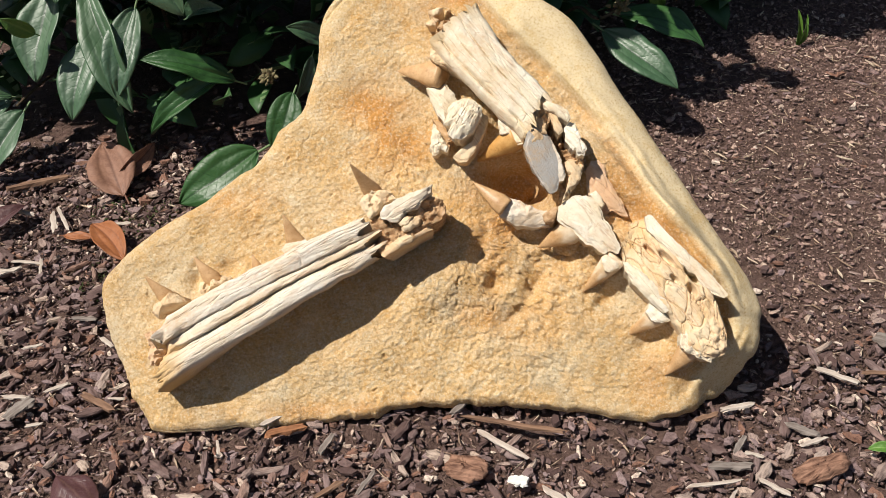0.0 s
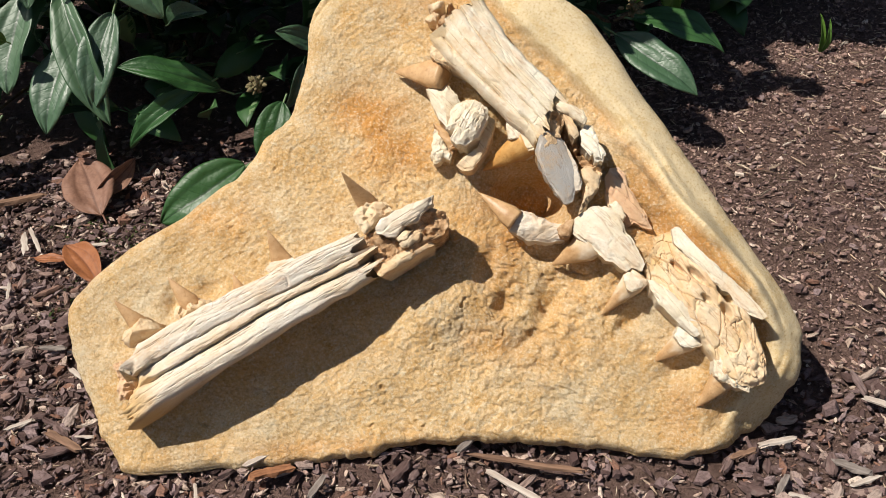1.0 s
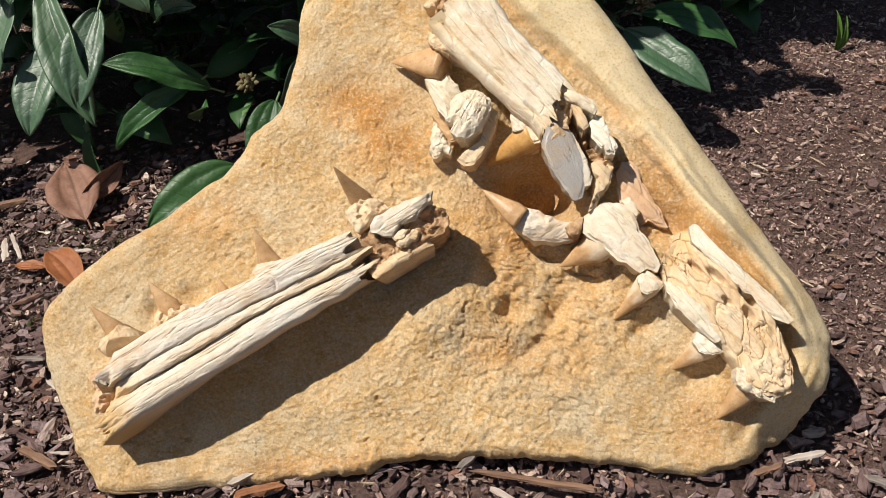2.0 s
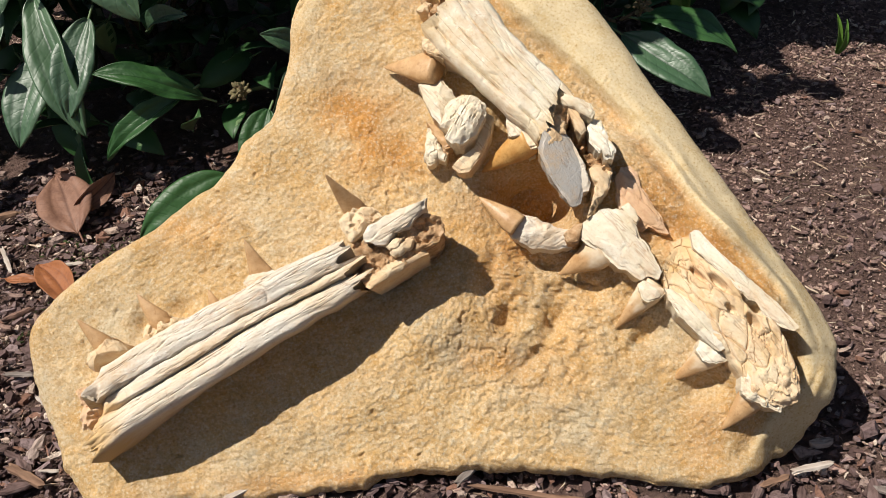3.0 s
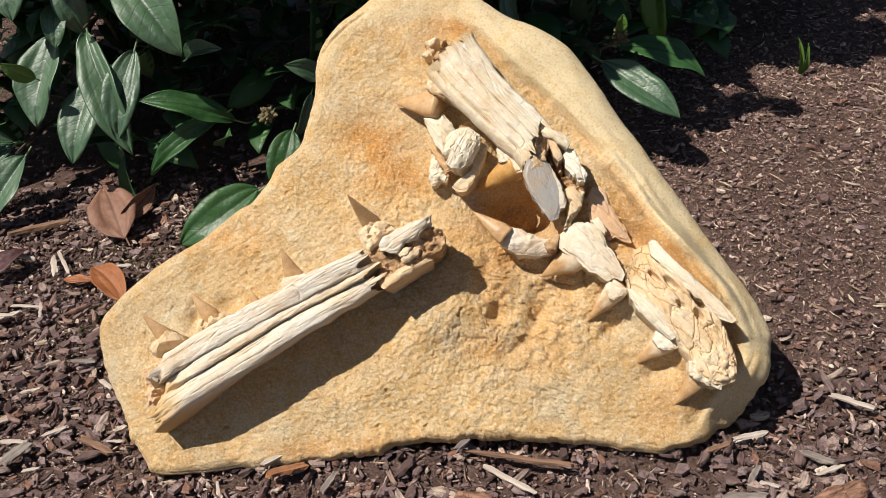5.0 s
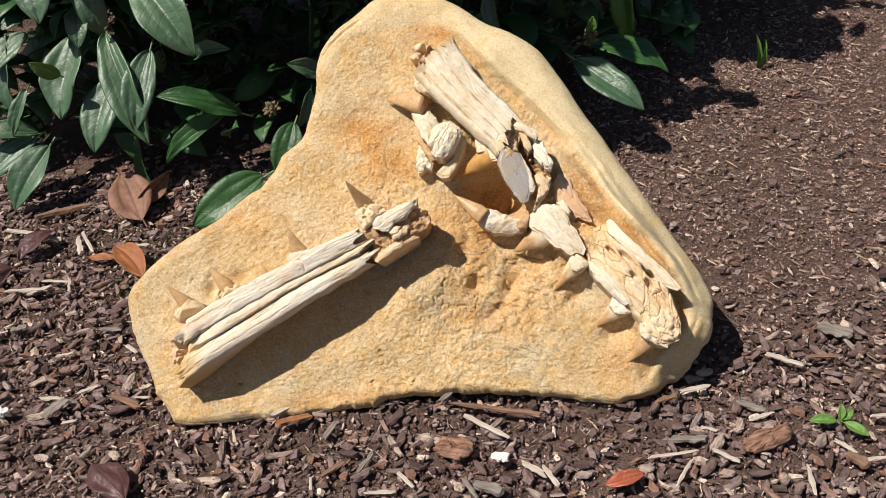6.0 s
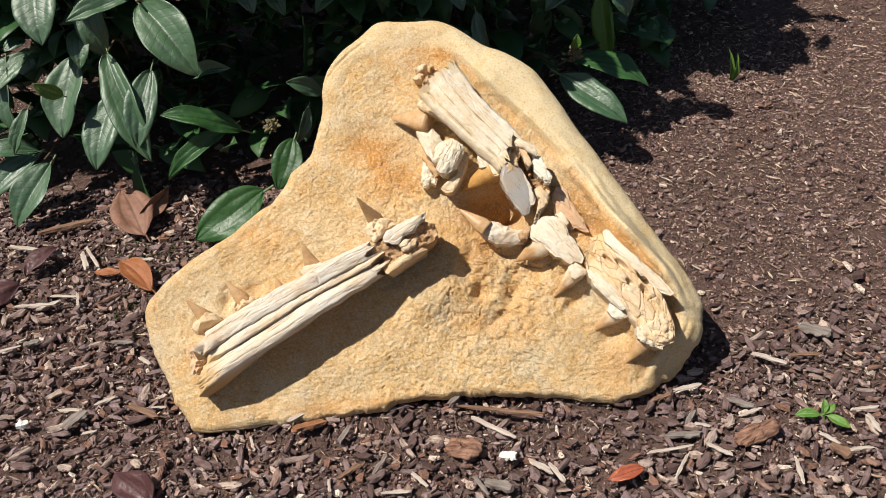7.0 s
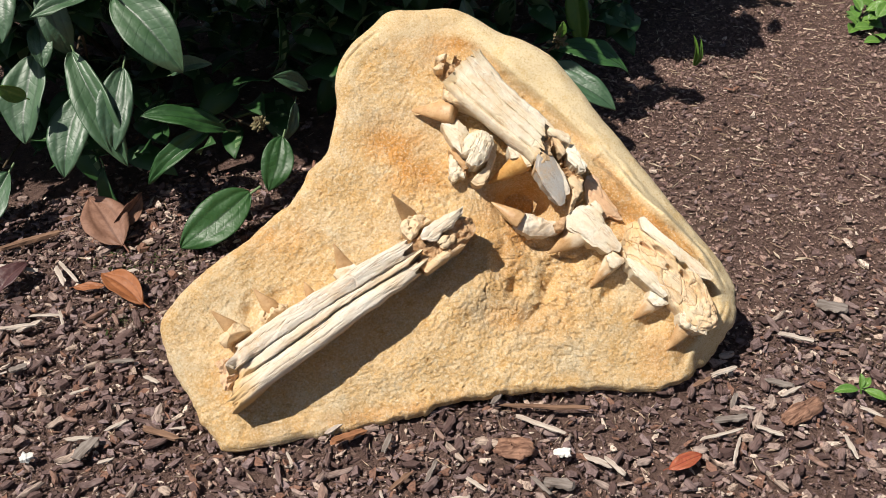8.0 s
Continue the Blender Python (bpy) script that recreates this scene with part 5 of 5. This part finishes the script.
        b = Vector((r.uniform(-0.35, 0.35), r.uniform(-0.30, 0.25), r.uniform(0.45, 0.7)))
        mid = (a + b) / 2 + Vector((0, 0, -0.06)) + Vector((r.uniform(-0.05, 0.05), 0, 0))
        part("stem", tube("stem", [a, mid, b], 0.007, 0.003, STEM), root)
    return root


def open_to_sun(p, gaps, wide):
    """False where p would stand between the sun and one of the leaves that it reaches."""
    for c in gaps:
        d = p - c
        t = -d.dot(SUN_WAY)
        if t > -0.04 and (d + SUN_WAY * t).length < wide:
            return False
    return True


GAPS_LEFT = [Vector(b).lerp(Vector(t), f) for b, t, *_ in LEFT_LEAVES[:18] for f in (0.25, 0.55, 0.85)]
GAPS_LEFT += [Vector((-0.45, 1.53, 0.415)), Vector((-0.39, 1.47, 0.35)), Vector((-0.55, 1.58, 0.27))]
GAPS_RIGHT = [(Vector(b) + Vector(t)) / 2 for b, t, *_ in RIGHT_LEAVES if b[1] > 1.79 or b[1] < 1.6]
GAPS_RIGHT += [Vector((0.338, 1.62, 0.22)), Vector((0.40, 1.53, 0.13))]
GAPS_SPROUT = [Vector((0.755, 1.863, 0.05)), Vector((0.70, 1.84, 0.0))]


def inside_left(r):
    x, y, z = r.uniform(-1.25, 0.05), r.uniform(1.38, 2.5), r.uniform(0.06, 0.60)
    x = max(x, -0.90 + r.uniform(0, 0.1)) if x > -1.0 else x
    if r.random() < 0.55:
        z = r.uniform(0.60, 1.0)
    # foliage above 0.60 is out of view and overhangs to shade the ground
    front = (1.60 if z < 0.13 and x < -0.36 else 1.69) + 0.3 * max(0, -0.72 - x) if z < 0.44 else 1.58 if z < 0.60 else 1.435
    p = Vector((x, y, z))
    wide = 0.50 if z < 0.60 else 0.72
    if y < front + r.uniform(0, 0.04) or ((x + 0.48) / wide) ** 2 + ((y - 1.95) / 0.60) ** 2 > 1.25 or not open_to_sun(p, GAPS_LEFT, 0.085) or not open_to_sun(p, GAPS_RIGHT, 0.062) or not open_to_sun(p, GAPS_SPROUT, 0.055):
        return None
    return p


def inside_right(r):
    x, y, z = r.uniform(-0.15, 1.05), r.uniform(1.5, 2.8), r.uniform(0.06, 0.95)
    z = z if r.random() < 0.5 else r.uniform(0.45, 0.95)
    # upper foliage out of view comes forward for shade; past trims its shadow edge
    front = 1.76 if z < 0.42 else 1.60 if z < 0.55 else 1.56
    p = Vector((x, y, z))
    reach = 0.50 + 0.75 * (y - 1.75) if z < 0.30 and y > 1.9 else 0.42 + 0.42 * (y - 1.7) + 0.08 * z
    past = y + 0.207 * z < 1.70 + 0.58 * (x + 0.53 * z - 0.48) + r.uniform(-0.06, 0.05)
    if y < front + r.uniform(0, 0.06) or x > reach or past or not open_to_sun(p, GAPS_LEFT, 0.06) or not open_to_sun(p, GAPS_RIGHT, 0.062) or not open_to_sun(p, GAPS_SPROUT, 0.055):
        return None
    return p


shrub_a = shrub("evergreen_shrub", "evergreen shrub with glossy dark green three-veined leaves", (-0.50, 2.05, 0.0), LEFT_LEAVES, 150, inside_left, 4000, 11)
shrub_b = shrub("evergreen_shrub", "evergreen shrub with glossy leaves and a brown bud cluster", (0.22, 2.15, 0.0), RIGHT_LEAVES, 170, inside_right, 4000, 12)


def twig(root, path, r0, r1):
    f = root.location
    return part("twig", tube("twig", [Vector(p) - f for p in path], r0, r1, STEM), root)


twig(shrub_a, [(-0.40, 1.95, 0.02), (-0.30, 1.62, 0.13), (-0.262, 1.478, 0.195)], 0.004, 0.0022)
twig(shrub_a, [(-0.62, 1.95, 0.05), (-0.56, 1.70, 0.30), (-0.545, 1.555, 0.345)], 0.004, 0.0022)
twig(shrub_a, [(-0.55, 1.95, 0.05), (-0.48, 1.68, 0.36), (-0.46, 1.525, 0.445)], 0.004, 0.0022)
twig(shrub_a, [(-0.70, 2.0, 0.02), (-0.72, 1.75, 0.10), (-0.735, 1.57, 0.125)], 0.004, 0.0022)
twig(shrub_b, [(0.25, 1.95, 0.03), (0.28, 1.75, 0.16), (0.301, 1.62, 0.196), (0.335, 1.62, 0.212)], 0.004, 0.0024)
for root, place, size, seed in ((shrub_a, (-0.257, 1.474, 0.190), 0.015, 3), (shrub_b, (0.338, 1.620, 0.205), 0.019, 4)):
    bud_cluster(root, place, seed, 26 if seed == 3 else 34, size)
part("leaf", YOUNG, shrub_b, "small fresh green leaf", Matrix.Translation(-shrub_b.location) @ leaf_pose((0.338, 1.62, 0.225), (0.345, 1.61, 0.262), (0, -1, 0.3), 0.5, 0.36))
part("leaf", YOUNG, shrub_a, "small yellow-green leaf", Matrix.Translation(-shrub_a.location) @ leaf_pose((-0.655, 1.56, 0.262), (-0.690, 1.53, 0.305), (-0.3, -0.8, 0.5), 0.5, 0.36))

# ---- fallen leaves ----
def fallen(name, label, base, tip, face, wide, mats, seed, bend, fold, cup=0.0, twist=0.0):
    """A leaf blown onto the ground."""
    me = leaf_mesh(name, mats, seed, bend=bend, fold=fold, wide=wide, cup=cup, twist=twist, cols=20, rows=30, crinkle=0.06, blunt=0.9, droop=0.0)
    root = thing(name, me, label, "leaf", "fallen leaves", m=leaf_pose(base, tip, face, wide, wide))
    return root


fallen("fallen_leaf", "large curled dry brown leaf lying on the mulch", (-0.535, 1.425, 0.016), (-0.602, 1.548, 0.050), (0.10, -0.50, 0.85), 0.58, [LEAF_BROWN] * 2, 61, 0.10, 0.18, 0.0, -0.10)
fallen("fallen_leaf", "curled dry brown leaf half under another one", (-0.560, 1.470, 0.020), (-0.500, 1.545, 0.050), (0.8, -0.40, 0.45), 0.34, [LEAF_BROWN] * 2, 68, 0.3, 0.7)
fallen("fallen_leaf", "rust brown dry leaf lying on the mulch", (-0.492, 1.248, 0.014), (-0.567, 1.337, 0.024), (0.1, -0.3, 0.95), 0.40, [LEAF_RUST] * 2, 62, 0.10, 0.25, 0.2)
fallen("fallen_leaf", "narrow rust brown piece of a dry leaf", (-0.615, 1.325, 0.012), (-0.560, 1.312, 0.014), (0, -0.2, 1), 0.35, [LEAF_RUST] * 2, 63, 0.05, 0.1)
fallen("fallen_leaf", "glossy red fallen leaf on the bark chips", (0.222, 0.712, 0.018), (0.276, 0.722, 0.018), (0.0, -0.2, 1), 0.40, [LEAF_RED] * 2, 64, 0.15, 0.2)
fallen("fallen_leaf", "dark purple ribbed leaf on the bark chips", (-0.470, 0.815, 0.020), (-0.405, 0.745, 0.020), (0.2, -0.2, 1), 0.52, [LEAF_PURPLE] * 2, 65, 0.3, -0.2)
fallen("fallen_leaf", "curled dark brown leaf on the mulch", (-0.745, 1.30, 0.020), (-0.84, 1.25, 0.015), (0.1, -0.4, 0.9), 0.55, [LEAF_PURPLE] * 2, 66, 0.4, -0.3)
fallen("fallen_leaf", "curled dark brown leaf on the mulch", (-0.70, 1.40, 0.025), (-0.745, 1.33, 0.010), (-0.3, -0.4, 0.9), 0.60, [LEAF_PURPLE] * 2, 67, 0.3, 0.4)


# ---- single pieces of wood ----
def splinter(name, label, a, b, width, high, mat, seed, z=0.012, lift=0.0, category="wood chip", round_end=0.25):
    """A split piece of wood from a to b, with uneven sides and ends."""
    A, B = np.array(a, float), np.array(b, float)
    length = float(np.linalg.norm(B - A))
    rows, seg = 10, 6
    verts = []
    for i in range(rows + 1):
        s = i / rows
        t = min(s, 1 - s) / round_end
        k = (0.55 if round_end > 0.4 else 0.80) + (0.45 if round_end > 0.4 else 0.20) * min(1.0, t)
        for q in range(seg):
            an = 2 * math.pi * q / seg + 0.39
            jit = 1 + 0.55 * noise.noise(Vector((s * 4, q * 1.9, seed)))
            sx = (s - 0.5) * length + 0.30 * length * noise.noise(Vector((q * 2.3, seed, 3.0))) * (1 if i in (0, rows) else 0)
            verts.append((sx, math.copysign(abs(math.cos(an)) ** 0.6, math.cos(an)) * width / 2 * k * jit + 0.03 * length * math.sin(s * 3 + seed) * 0.3, math.copysign(abs(math.sin(an)) ** 0.6, math.sin(an)) * high / 2 * k * jit))
    faces = [(i * seg + q, i * seg + (q + 1) % seg, (i + 1) * seg + (q + 1) % seg, (i + 1) * seg + q) for i in range(rows) for q in range(seg)]
    faces += [list(range(seg))[::-1], [rows * seg + q for q in range(seg)]]
    me = mesh_of(name, verts, [f[::-1] for f in faces], mat, smooth=False)
    mid = (A + B) / 2
    yaw = math.degrees(math.atan2(B[1] - A[1], B[0] - A[0]))
    return thing(name, me, label, category, "wood pieces on the mulch", m=pose(mid[0], mid[1], z + bank_z(mid[0], mid[1]), seed * 37 % 14 - 7, lift, yaw))


def bark_lump(name, label, at, long, wide, high, yaw, seed):
    """A flaky lump of bark: layered plates, torn ends, furrows along the grain."""
    seg, rings = 36, 14
    verts = []
    for i in range(rings + 1):
        u = i / rings
        for k in range(seg):
            q = 2 * math.pi * k / seg
            out = math.sin(math.pi * min(1, u * 0.98 + 0.01)) ** 0.45
            edge = 1 + 0.22 * noise.fractal(Vector((math.cos(q) * 2.2, math.sin(q) * 2.2, seed)), 1.0, 2.0, 4)
            x, y = math.copysign(abs(math.cos(q)) ** 0.7, math.cos(q)) * long * out * edge, math.copysign(abs(math.sin(q)) ** 0.8, math.sin(q)) * wide * out * edge
            furrow = noise.fractal(Vector((x * 25 + seed, y * 190, seed)), 1.0, 2.0, 4)
            layer = round(2.5 * noise.noise(Vector((x * 40, y * 55, seed + 3)))) / 2.5
            z = high * (u - 0.35) * (1 + 0.25 * x / long) + (0.0034 * furrow + 0.005 * layer) * smooth01(u, 0.45, 0.7)
            verts.append((x, y, z))
    faces = [(i * seg + k, i * seg + (k + 1) % seg, (i + 1) * seg + (k + 1) % seg, (i + 1) * seg + k) for i in range(rings) for k in range(seg)]
    faces += [list(range(seg))[::-1], [rings * seg + k for k in range(seg)]]
    me = mesh_of(name, verts, faces, REDBARK, smooth=False)
    return thing(name, me, label, "bark", "wood pieces on the mulch", m=pose(at[0], at[1], 0.014, 6, -4, yaw))


REDBARK = single_wood("red_bark", (0.30, 0.17, 0.115), (0.10, 0.050, 0.034))
PALE = single_wood("pale_wood", (0.52, 0.46, 0.395), (0.36, 0.29, 0.24))
GREYWOOD = single_wood("grey_wood", (0.25, 0.215, 0.19), (0.13, 0.105, 0.09))
TANWOOD = single_wood("tan_wood", (0.24, 0.145, 0.095), (0.13, 0.075, 0.05))
ORANGEWOOD = single_wood("orange_wood", (0.30, 0.14, 0.07), (0.16, 0.07, 0.035))
splinter("wood_chip", "grey weathered wood splinter beside the stone", (0.015, 0.864), (0.045, 0.898), 0.009, 0.004, GREYWOOD, 1, 0.018)
splinter("wood_chip", "long thin brown wood stick on the bark", (0.036, 0.868), (0.150, 0.838), 0.007, 0.005, TANWOOD, 2, 0.018)
splinter("wood_chip", "pale split wood sliver on the bark", (0.050, 0.849), (0.101, 0.807), 0.008, 0.004, PALE, 3, 0.018)
bark_lump("bark_chunk", "thick reddish brown flaking chunk of bark", (0.446, 0.766), 0.036, 0.014, 0.022, 17.0, 4.0)
splinter("wood_chip", "orange brown wood piece on the bark", (-0.215, 0.857), (-0.170, 0.866), 0.012, 0.007, ORANGEWOOD, 5, 0.016)
splinter("wood_chip", "pale split wood sliver on the bark", (-0.222, 0.866), (-0.190, 0.886), 0.008, 0.004, PALE, 6, 0.018)
bark_lump("bark_chunk", "brown bark flake among the chips", (0.032, 0.796), 0.026, 0.018, 0.012, -20.0, 7.0)
splinter("wood_chip", "white chip of wood on the bark", (0.083, 0.773), (0.104, 0.769), 0.016, 0.005, single_wood("white_chip", (0.75, 0.74, 0.70), (0.6, 0.58, 0.52)), 8, 0.018)
splinter("pebble", "small white pebble on the mulch", (-0.650, 0.936), (-0.632, 0.940), 0.016, 0.012, single_wood("white_pebble", (0.70, 0.70, 0.67), (0.55, 0.55, 0.52)), 9, 0.014, category="stone", round_end=0.5)
splinter("wood_chip", "grey flat chip of wood on the crumbs", (0.590, 0.985), (0.628, 0.960), 0.024, 0.005, GREYWOOD, 10, 0.010)
splinter("wood_chip", "flat grey wood chip on the bark", (-0.572, 0.918), (-0.548, 0.950), 0.022, 0.005, GREYWOOD, 11, 0.016)
splinter("wood_chip", "pale split wood sliver on the mulch", (-0.80, 1.43), (-0.69, 1.385), 0.010, 0.005, PALE, 12, 0.018)
splinter("wood_chip", "pale split wood sliver on the mulch", (-0.735, 1.235), (-0.660, 1.232), 0.008, 0.005, PALE, 13, 0.016)
splinter("wood_chip", "grey brown wood piece on the mulch", (-0.76, 1.47), (-0.66, 1.50), 0.016, 0.010, TANWOOD, 14, 0.014)
splinter("wood_chip", "pale split wood sliver on the mulch", (-0.650, 1.385), (-0.630, 1.335), 0.010, 0.005, PALE, 15, 0.016)


PALE_AT = [(-0.647, 1.402, -0.61, 1.339, 0.0085), (-0.543, 1.344, -0.509, 1.345, 0.0076), (-0.677, 1.26, -0.631, 1.249, 0.0076), (-0.63, 1.259, -0.621, 1.223, 0.0066), (-0.691, 1.224, -0.656, 1.244, 0.0095), (-0.59, 1.054, -0.564, 1.059, 0.0076), (-0.531, 0.965, -0.503, 0.978, 0.0085), (-0.588, 0.959, -0.552, 0.955, 0.0095), (-0.541, 0.903, -0.52, 0.907, 0.0076), (-0.733, 1.116, -0.695, 1.126, 0.0076), (-0.482, 1.066, -0.461, 1.045, 0.0085), (-0.441, 0.945, -0.42, 0.943, 0.0057), (-0.279, 0.856, -0.274, 0.834, 0.0057), (-0.162, 0.764, -0.161, 0.742, 0.0057), (-0.046, 0.761, -0.025, 0.734, 0.0085), (-0.086, 0.73, -0.05, 0.728, 0.0085), (0.148, 0.75, 0.163, 0.717, 0.0095)]
PALE_TOO = [(0.353, 0.867, 0.395, 0.873, 0.0095), (0.365, 0.799, 0.384, 0.789, 0.0066), (0.435, 0.803, 0.466, 0.814, 0.0085), (0.373, 0.756, 0.399, 0.734, 0.0085), (0.611, 0.781, 0.613, 0.749, 0.0104), (0.532, 0.756, 0.549, 0.734, 0.0104), (0.337, 0.739, 0.312, 0.702, 0.0066), (0.288, 0.753, 0.346, 0.756, 0.0076), (0.56, 0.721, 0.59, 0.721, 0.0085), (0.493, 0.927, 0.535, 0.899, 0.0114), (0.594, 0.793, 0.631, 0.793, 0.0085), (0.482, 0.71, 0.477, 0.677, 0.0085), (0.122, 0.76, 0.147, 0.737, 0.0114)]
GREY_AT = [(-0.691, 1.128, -0.667, 1.134, 0.0152), (-0.539, 1.113, -0.503, 1.108, 0.0095), (-0.149, 0.829, -0.134, 0.856, 0.0104), (-0.098, 0.769, -0.079, 0.799, 0.0085), (0.058, 0.731, 0.093, 0.715, 0.019), (0.324, 0.781, 0.37, 0.776, 0.0152), (0.429, 0.836, 0.46, 0.817, 0.0133), (0.354, 0.798, 0.371, 0.822, 0.0104), (0.04, 0.744, 0.056, 0.712, 0.0095)]
TAN_AT = [(-0.48, 0.956, -0.432, 0.925, 0.0133), (-0.151, 0.764, -0.12, 0.786, 0.0095), (0.547, 0.917, 0.59, 0.911, 0.0076), (0.319, 0.849, 0.347, 0.857, 0.0104), (0.54, 0.732, 0.558, 0.71, 0.019)]
for rows, mat, label in ((PALE_AT + PALE_TOO, PALE, "pale split wood sliver lying on the mulch"), (GREY_AT, GREYWOOD, "grey weathered wood chip lying on the mulch"), (TAN_AT, TANWOOD, "tan brown wood chip lying on the mulch")):
    for k, (x0, y0, x1, y1, wide) in enumerate(rows):
        splinter("wood_chip", label, (x0, y0), (x1, y1), wide * 0.75, wide * 0.4, mat, 20 + k * 1.7, 0.015)


# ---- single bark chips of the mulch ----
def bark_piece(long, wide, high, seed):
    """One torn flat chip with furrowed top and ragged ends."""
    rows, cols = 9, 5
    top, low = [], []
    for i in range(rows + 1):
        s = i / rows
        taper = min(1.0, 0.45 + 2.2 * min(s, 1 - s))
        for k in range(cols + 1):
            a = 2 * k / cols - 1
            x = (s - 0.5) * long + 0.16 * long * noise.noise(Vector((a * 2.3, seed, 1.0))) * (1 if i in (0, rows) else 0.4)
            y = a * wide / 2 * taper * (1 + 0.35 * noise.noise(Vector((s * 3, math.copysign(2, a), seed)))) + 0.10 * wide * math.sin(s * 3 + seed)
            z = high * (0.5 - 0.55 * abs(a) ** 3) + 0.30 * high * noise.fractal(Vector((s * 2.5, a * 2.6, seed)), 1.0, 2.0, 3) + 0.05 * long * (s - 0.5) ** 2
            top.append((x, y, z))
            low.append((x * 0.97, y * 0.95, min(z - 0.25 * high, -high * 0.4)))
    n, c = len(top), cols + 1
    faces = [(i * c + k, (i + 1) * c + k, (i + 1) * c + k + 1, i * c + k + 1) for i in range(rows) for k in range(cols)]
    ring = [i * c for i in range(rows + 1)] + [rows * c + k for k in range(1, c)] + [i * c + cols for i in range(rows - 1, -1, -1)] + list(range(cols - 1, 0, -1))
    side = [(ring[(k + 1) % len(ring)], ring[k], n + ring[k], n + ring[(k + 1) % len(ring)]) for k in range(len(ring))]
    return mesh_of("bark_chip", top + low, [f[::-1] for f in faces + side], CHIP, smooth=False)


def chip_wood():
    s = Shade("bark_chip_wood", 0.85, 0.25)
    rnd = s.node("ShaderNodeObjectInfo").outputs["Random"]
    col = s.ramp(rnd, (0.0, (0.10, 0.062, 0.056)), (0.25, (0.16, 0.105, 0.095)), (0.50, (0.23, 0.165, 0.155)), (0.66, (0.26, 0.15, 0.11)), (0.80, (0.33, 0.255, 0.225)), (0.94, (0.46, 0.36, 0.29)))
    grain = s.noise(210, 5, 0.65, (5, 1, 1))
    col = s.mix(s.ramp(grain, (0.34, 0.7), (0.55, 0.0)), col, (0.06, 0.037, 0.031))
    col = s.mix(s.ramp(s.noise(70, 4), (0.55, 0.0), (0.72, 0.4)), col, (0.30, 0.25, 0.225))
    s.bump((grain, 0.0025, 0.8))
    return s.done(col)


CHIP = chip_wood()
mulch = bpy.data.objects["bark_mulch"]
dice = random.Random(19)
PIECES = [bark_piece(dice.uniform(0.016, 0.038), dice.uniform(0.007, 0.015), dice.uniform(0.004, 0.008), 3.0 + 1.7 * k) for k in range(16)]
laid = 0
while laid < 290:
    x, y = dice.uniform(-0.80, 0.72), dice.uniform(0.62, 1.32)
    if y > 0.86 and -0.40 < x < 0.36 or y > 0.98 and x > 0.2:
        continue
    part("bark_chip", dice.choice(PIECES), mulch, "", pose(x, y, ground_z(x, y) + dice.uniform(0.008, 0.015), dice.gauss(0, 9), dice.gauss(0, 6), dice.uniform(0, 360)))
    laid += 1


# ---- small plants ----
def seedling():
    foot = Vector((0.548, 0.786, 0.0))
    root = thing("seedling", None, "small seedling with four fresh green leaves in the bark", "plant")
    root.location = foot
    part("stem", tube("stem", [Vector((0, 0, -0.01)), Vector((0.002, 0, 0.008)), Vector((0, 0.002, 0.019))], 0.0016, 0.0012, LEAF_YOUNG), root)
    for tip, wide in (((-0.040, 0.006, 0.018), 0.40), ((0.030, -0.026, 0.014), 0.44), ((0.004, 0.014, 0.036), 0.45), ((0.020, 0.012, 0.026), 0.48)):
        b = Vector((0.12 * tip[0], 0.12 * tip[1], 0.018))
        part("leaf", YOUNG, root, "", leaf_pose(b, tip, (0, -0.3, 1), wide, 0.36))


def sprout():
    foot = Vector((0.755, 1.863, 0.0))
    root = thing("sprout", None, "slender green bulb sprout standing in the soil", "plant")
    root.location = foot
    for tip, wide in (((-0.008, -0.005, 0.074), 0.13), ((0.012, -0.010, 0.046), 0.22), ((0.016, 0.006, 0.058), 0.11)):
        part("leaf", YOUNG, root, "", leaf_pose((tip[0] * 0.2, 0, -0.008), tip, (0.3, -1, 0.1), wide, 0.36))


def ground_plant():
    foot = Vector((1.25, 1.93, 0.0))
    root = thing("groundcover_plant", None, "low light green leafy plant growing in the mulch", "plant")
    root.location = foot
    r = random.Random(8)
    for k in range(26):
        a = r.uniform(0, 6.28)
        b = Vector((r.gauss(0, 0.03), r.gauss(0, 0.03), r.uniform(0.0, 0.05)))
        t = b + Vector((math.cos(a), math.sin(a), r.uniform(0.0, 0.7))).normalized() * r.uniform(0.04, 0.065)
        t.z = max(t.z, 0.008)
        part("leaf", YOUNG, root, "", leaf_pose(b, t, (0, -0.3, 1), 0.6, 0.36))


seedling()
sprout()
ground_plant()
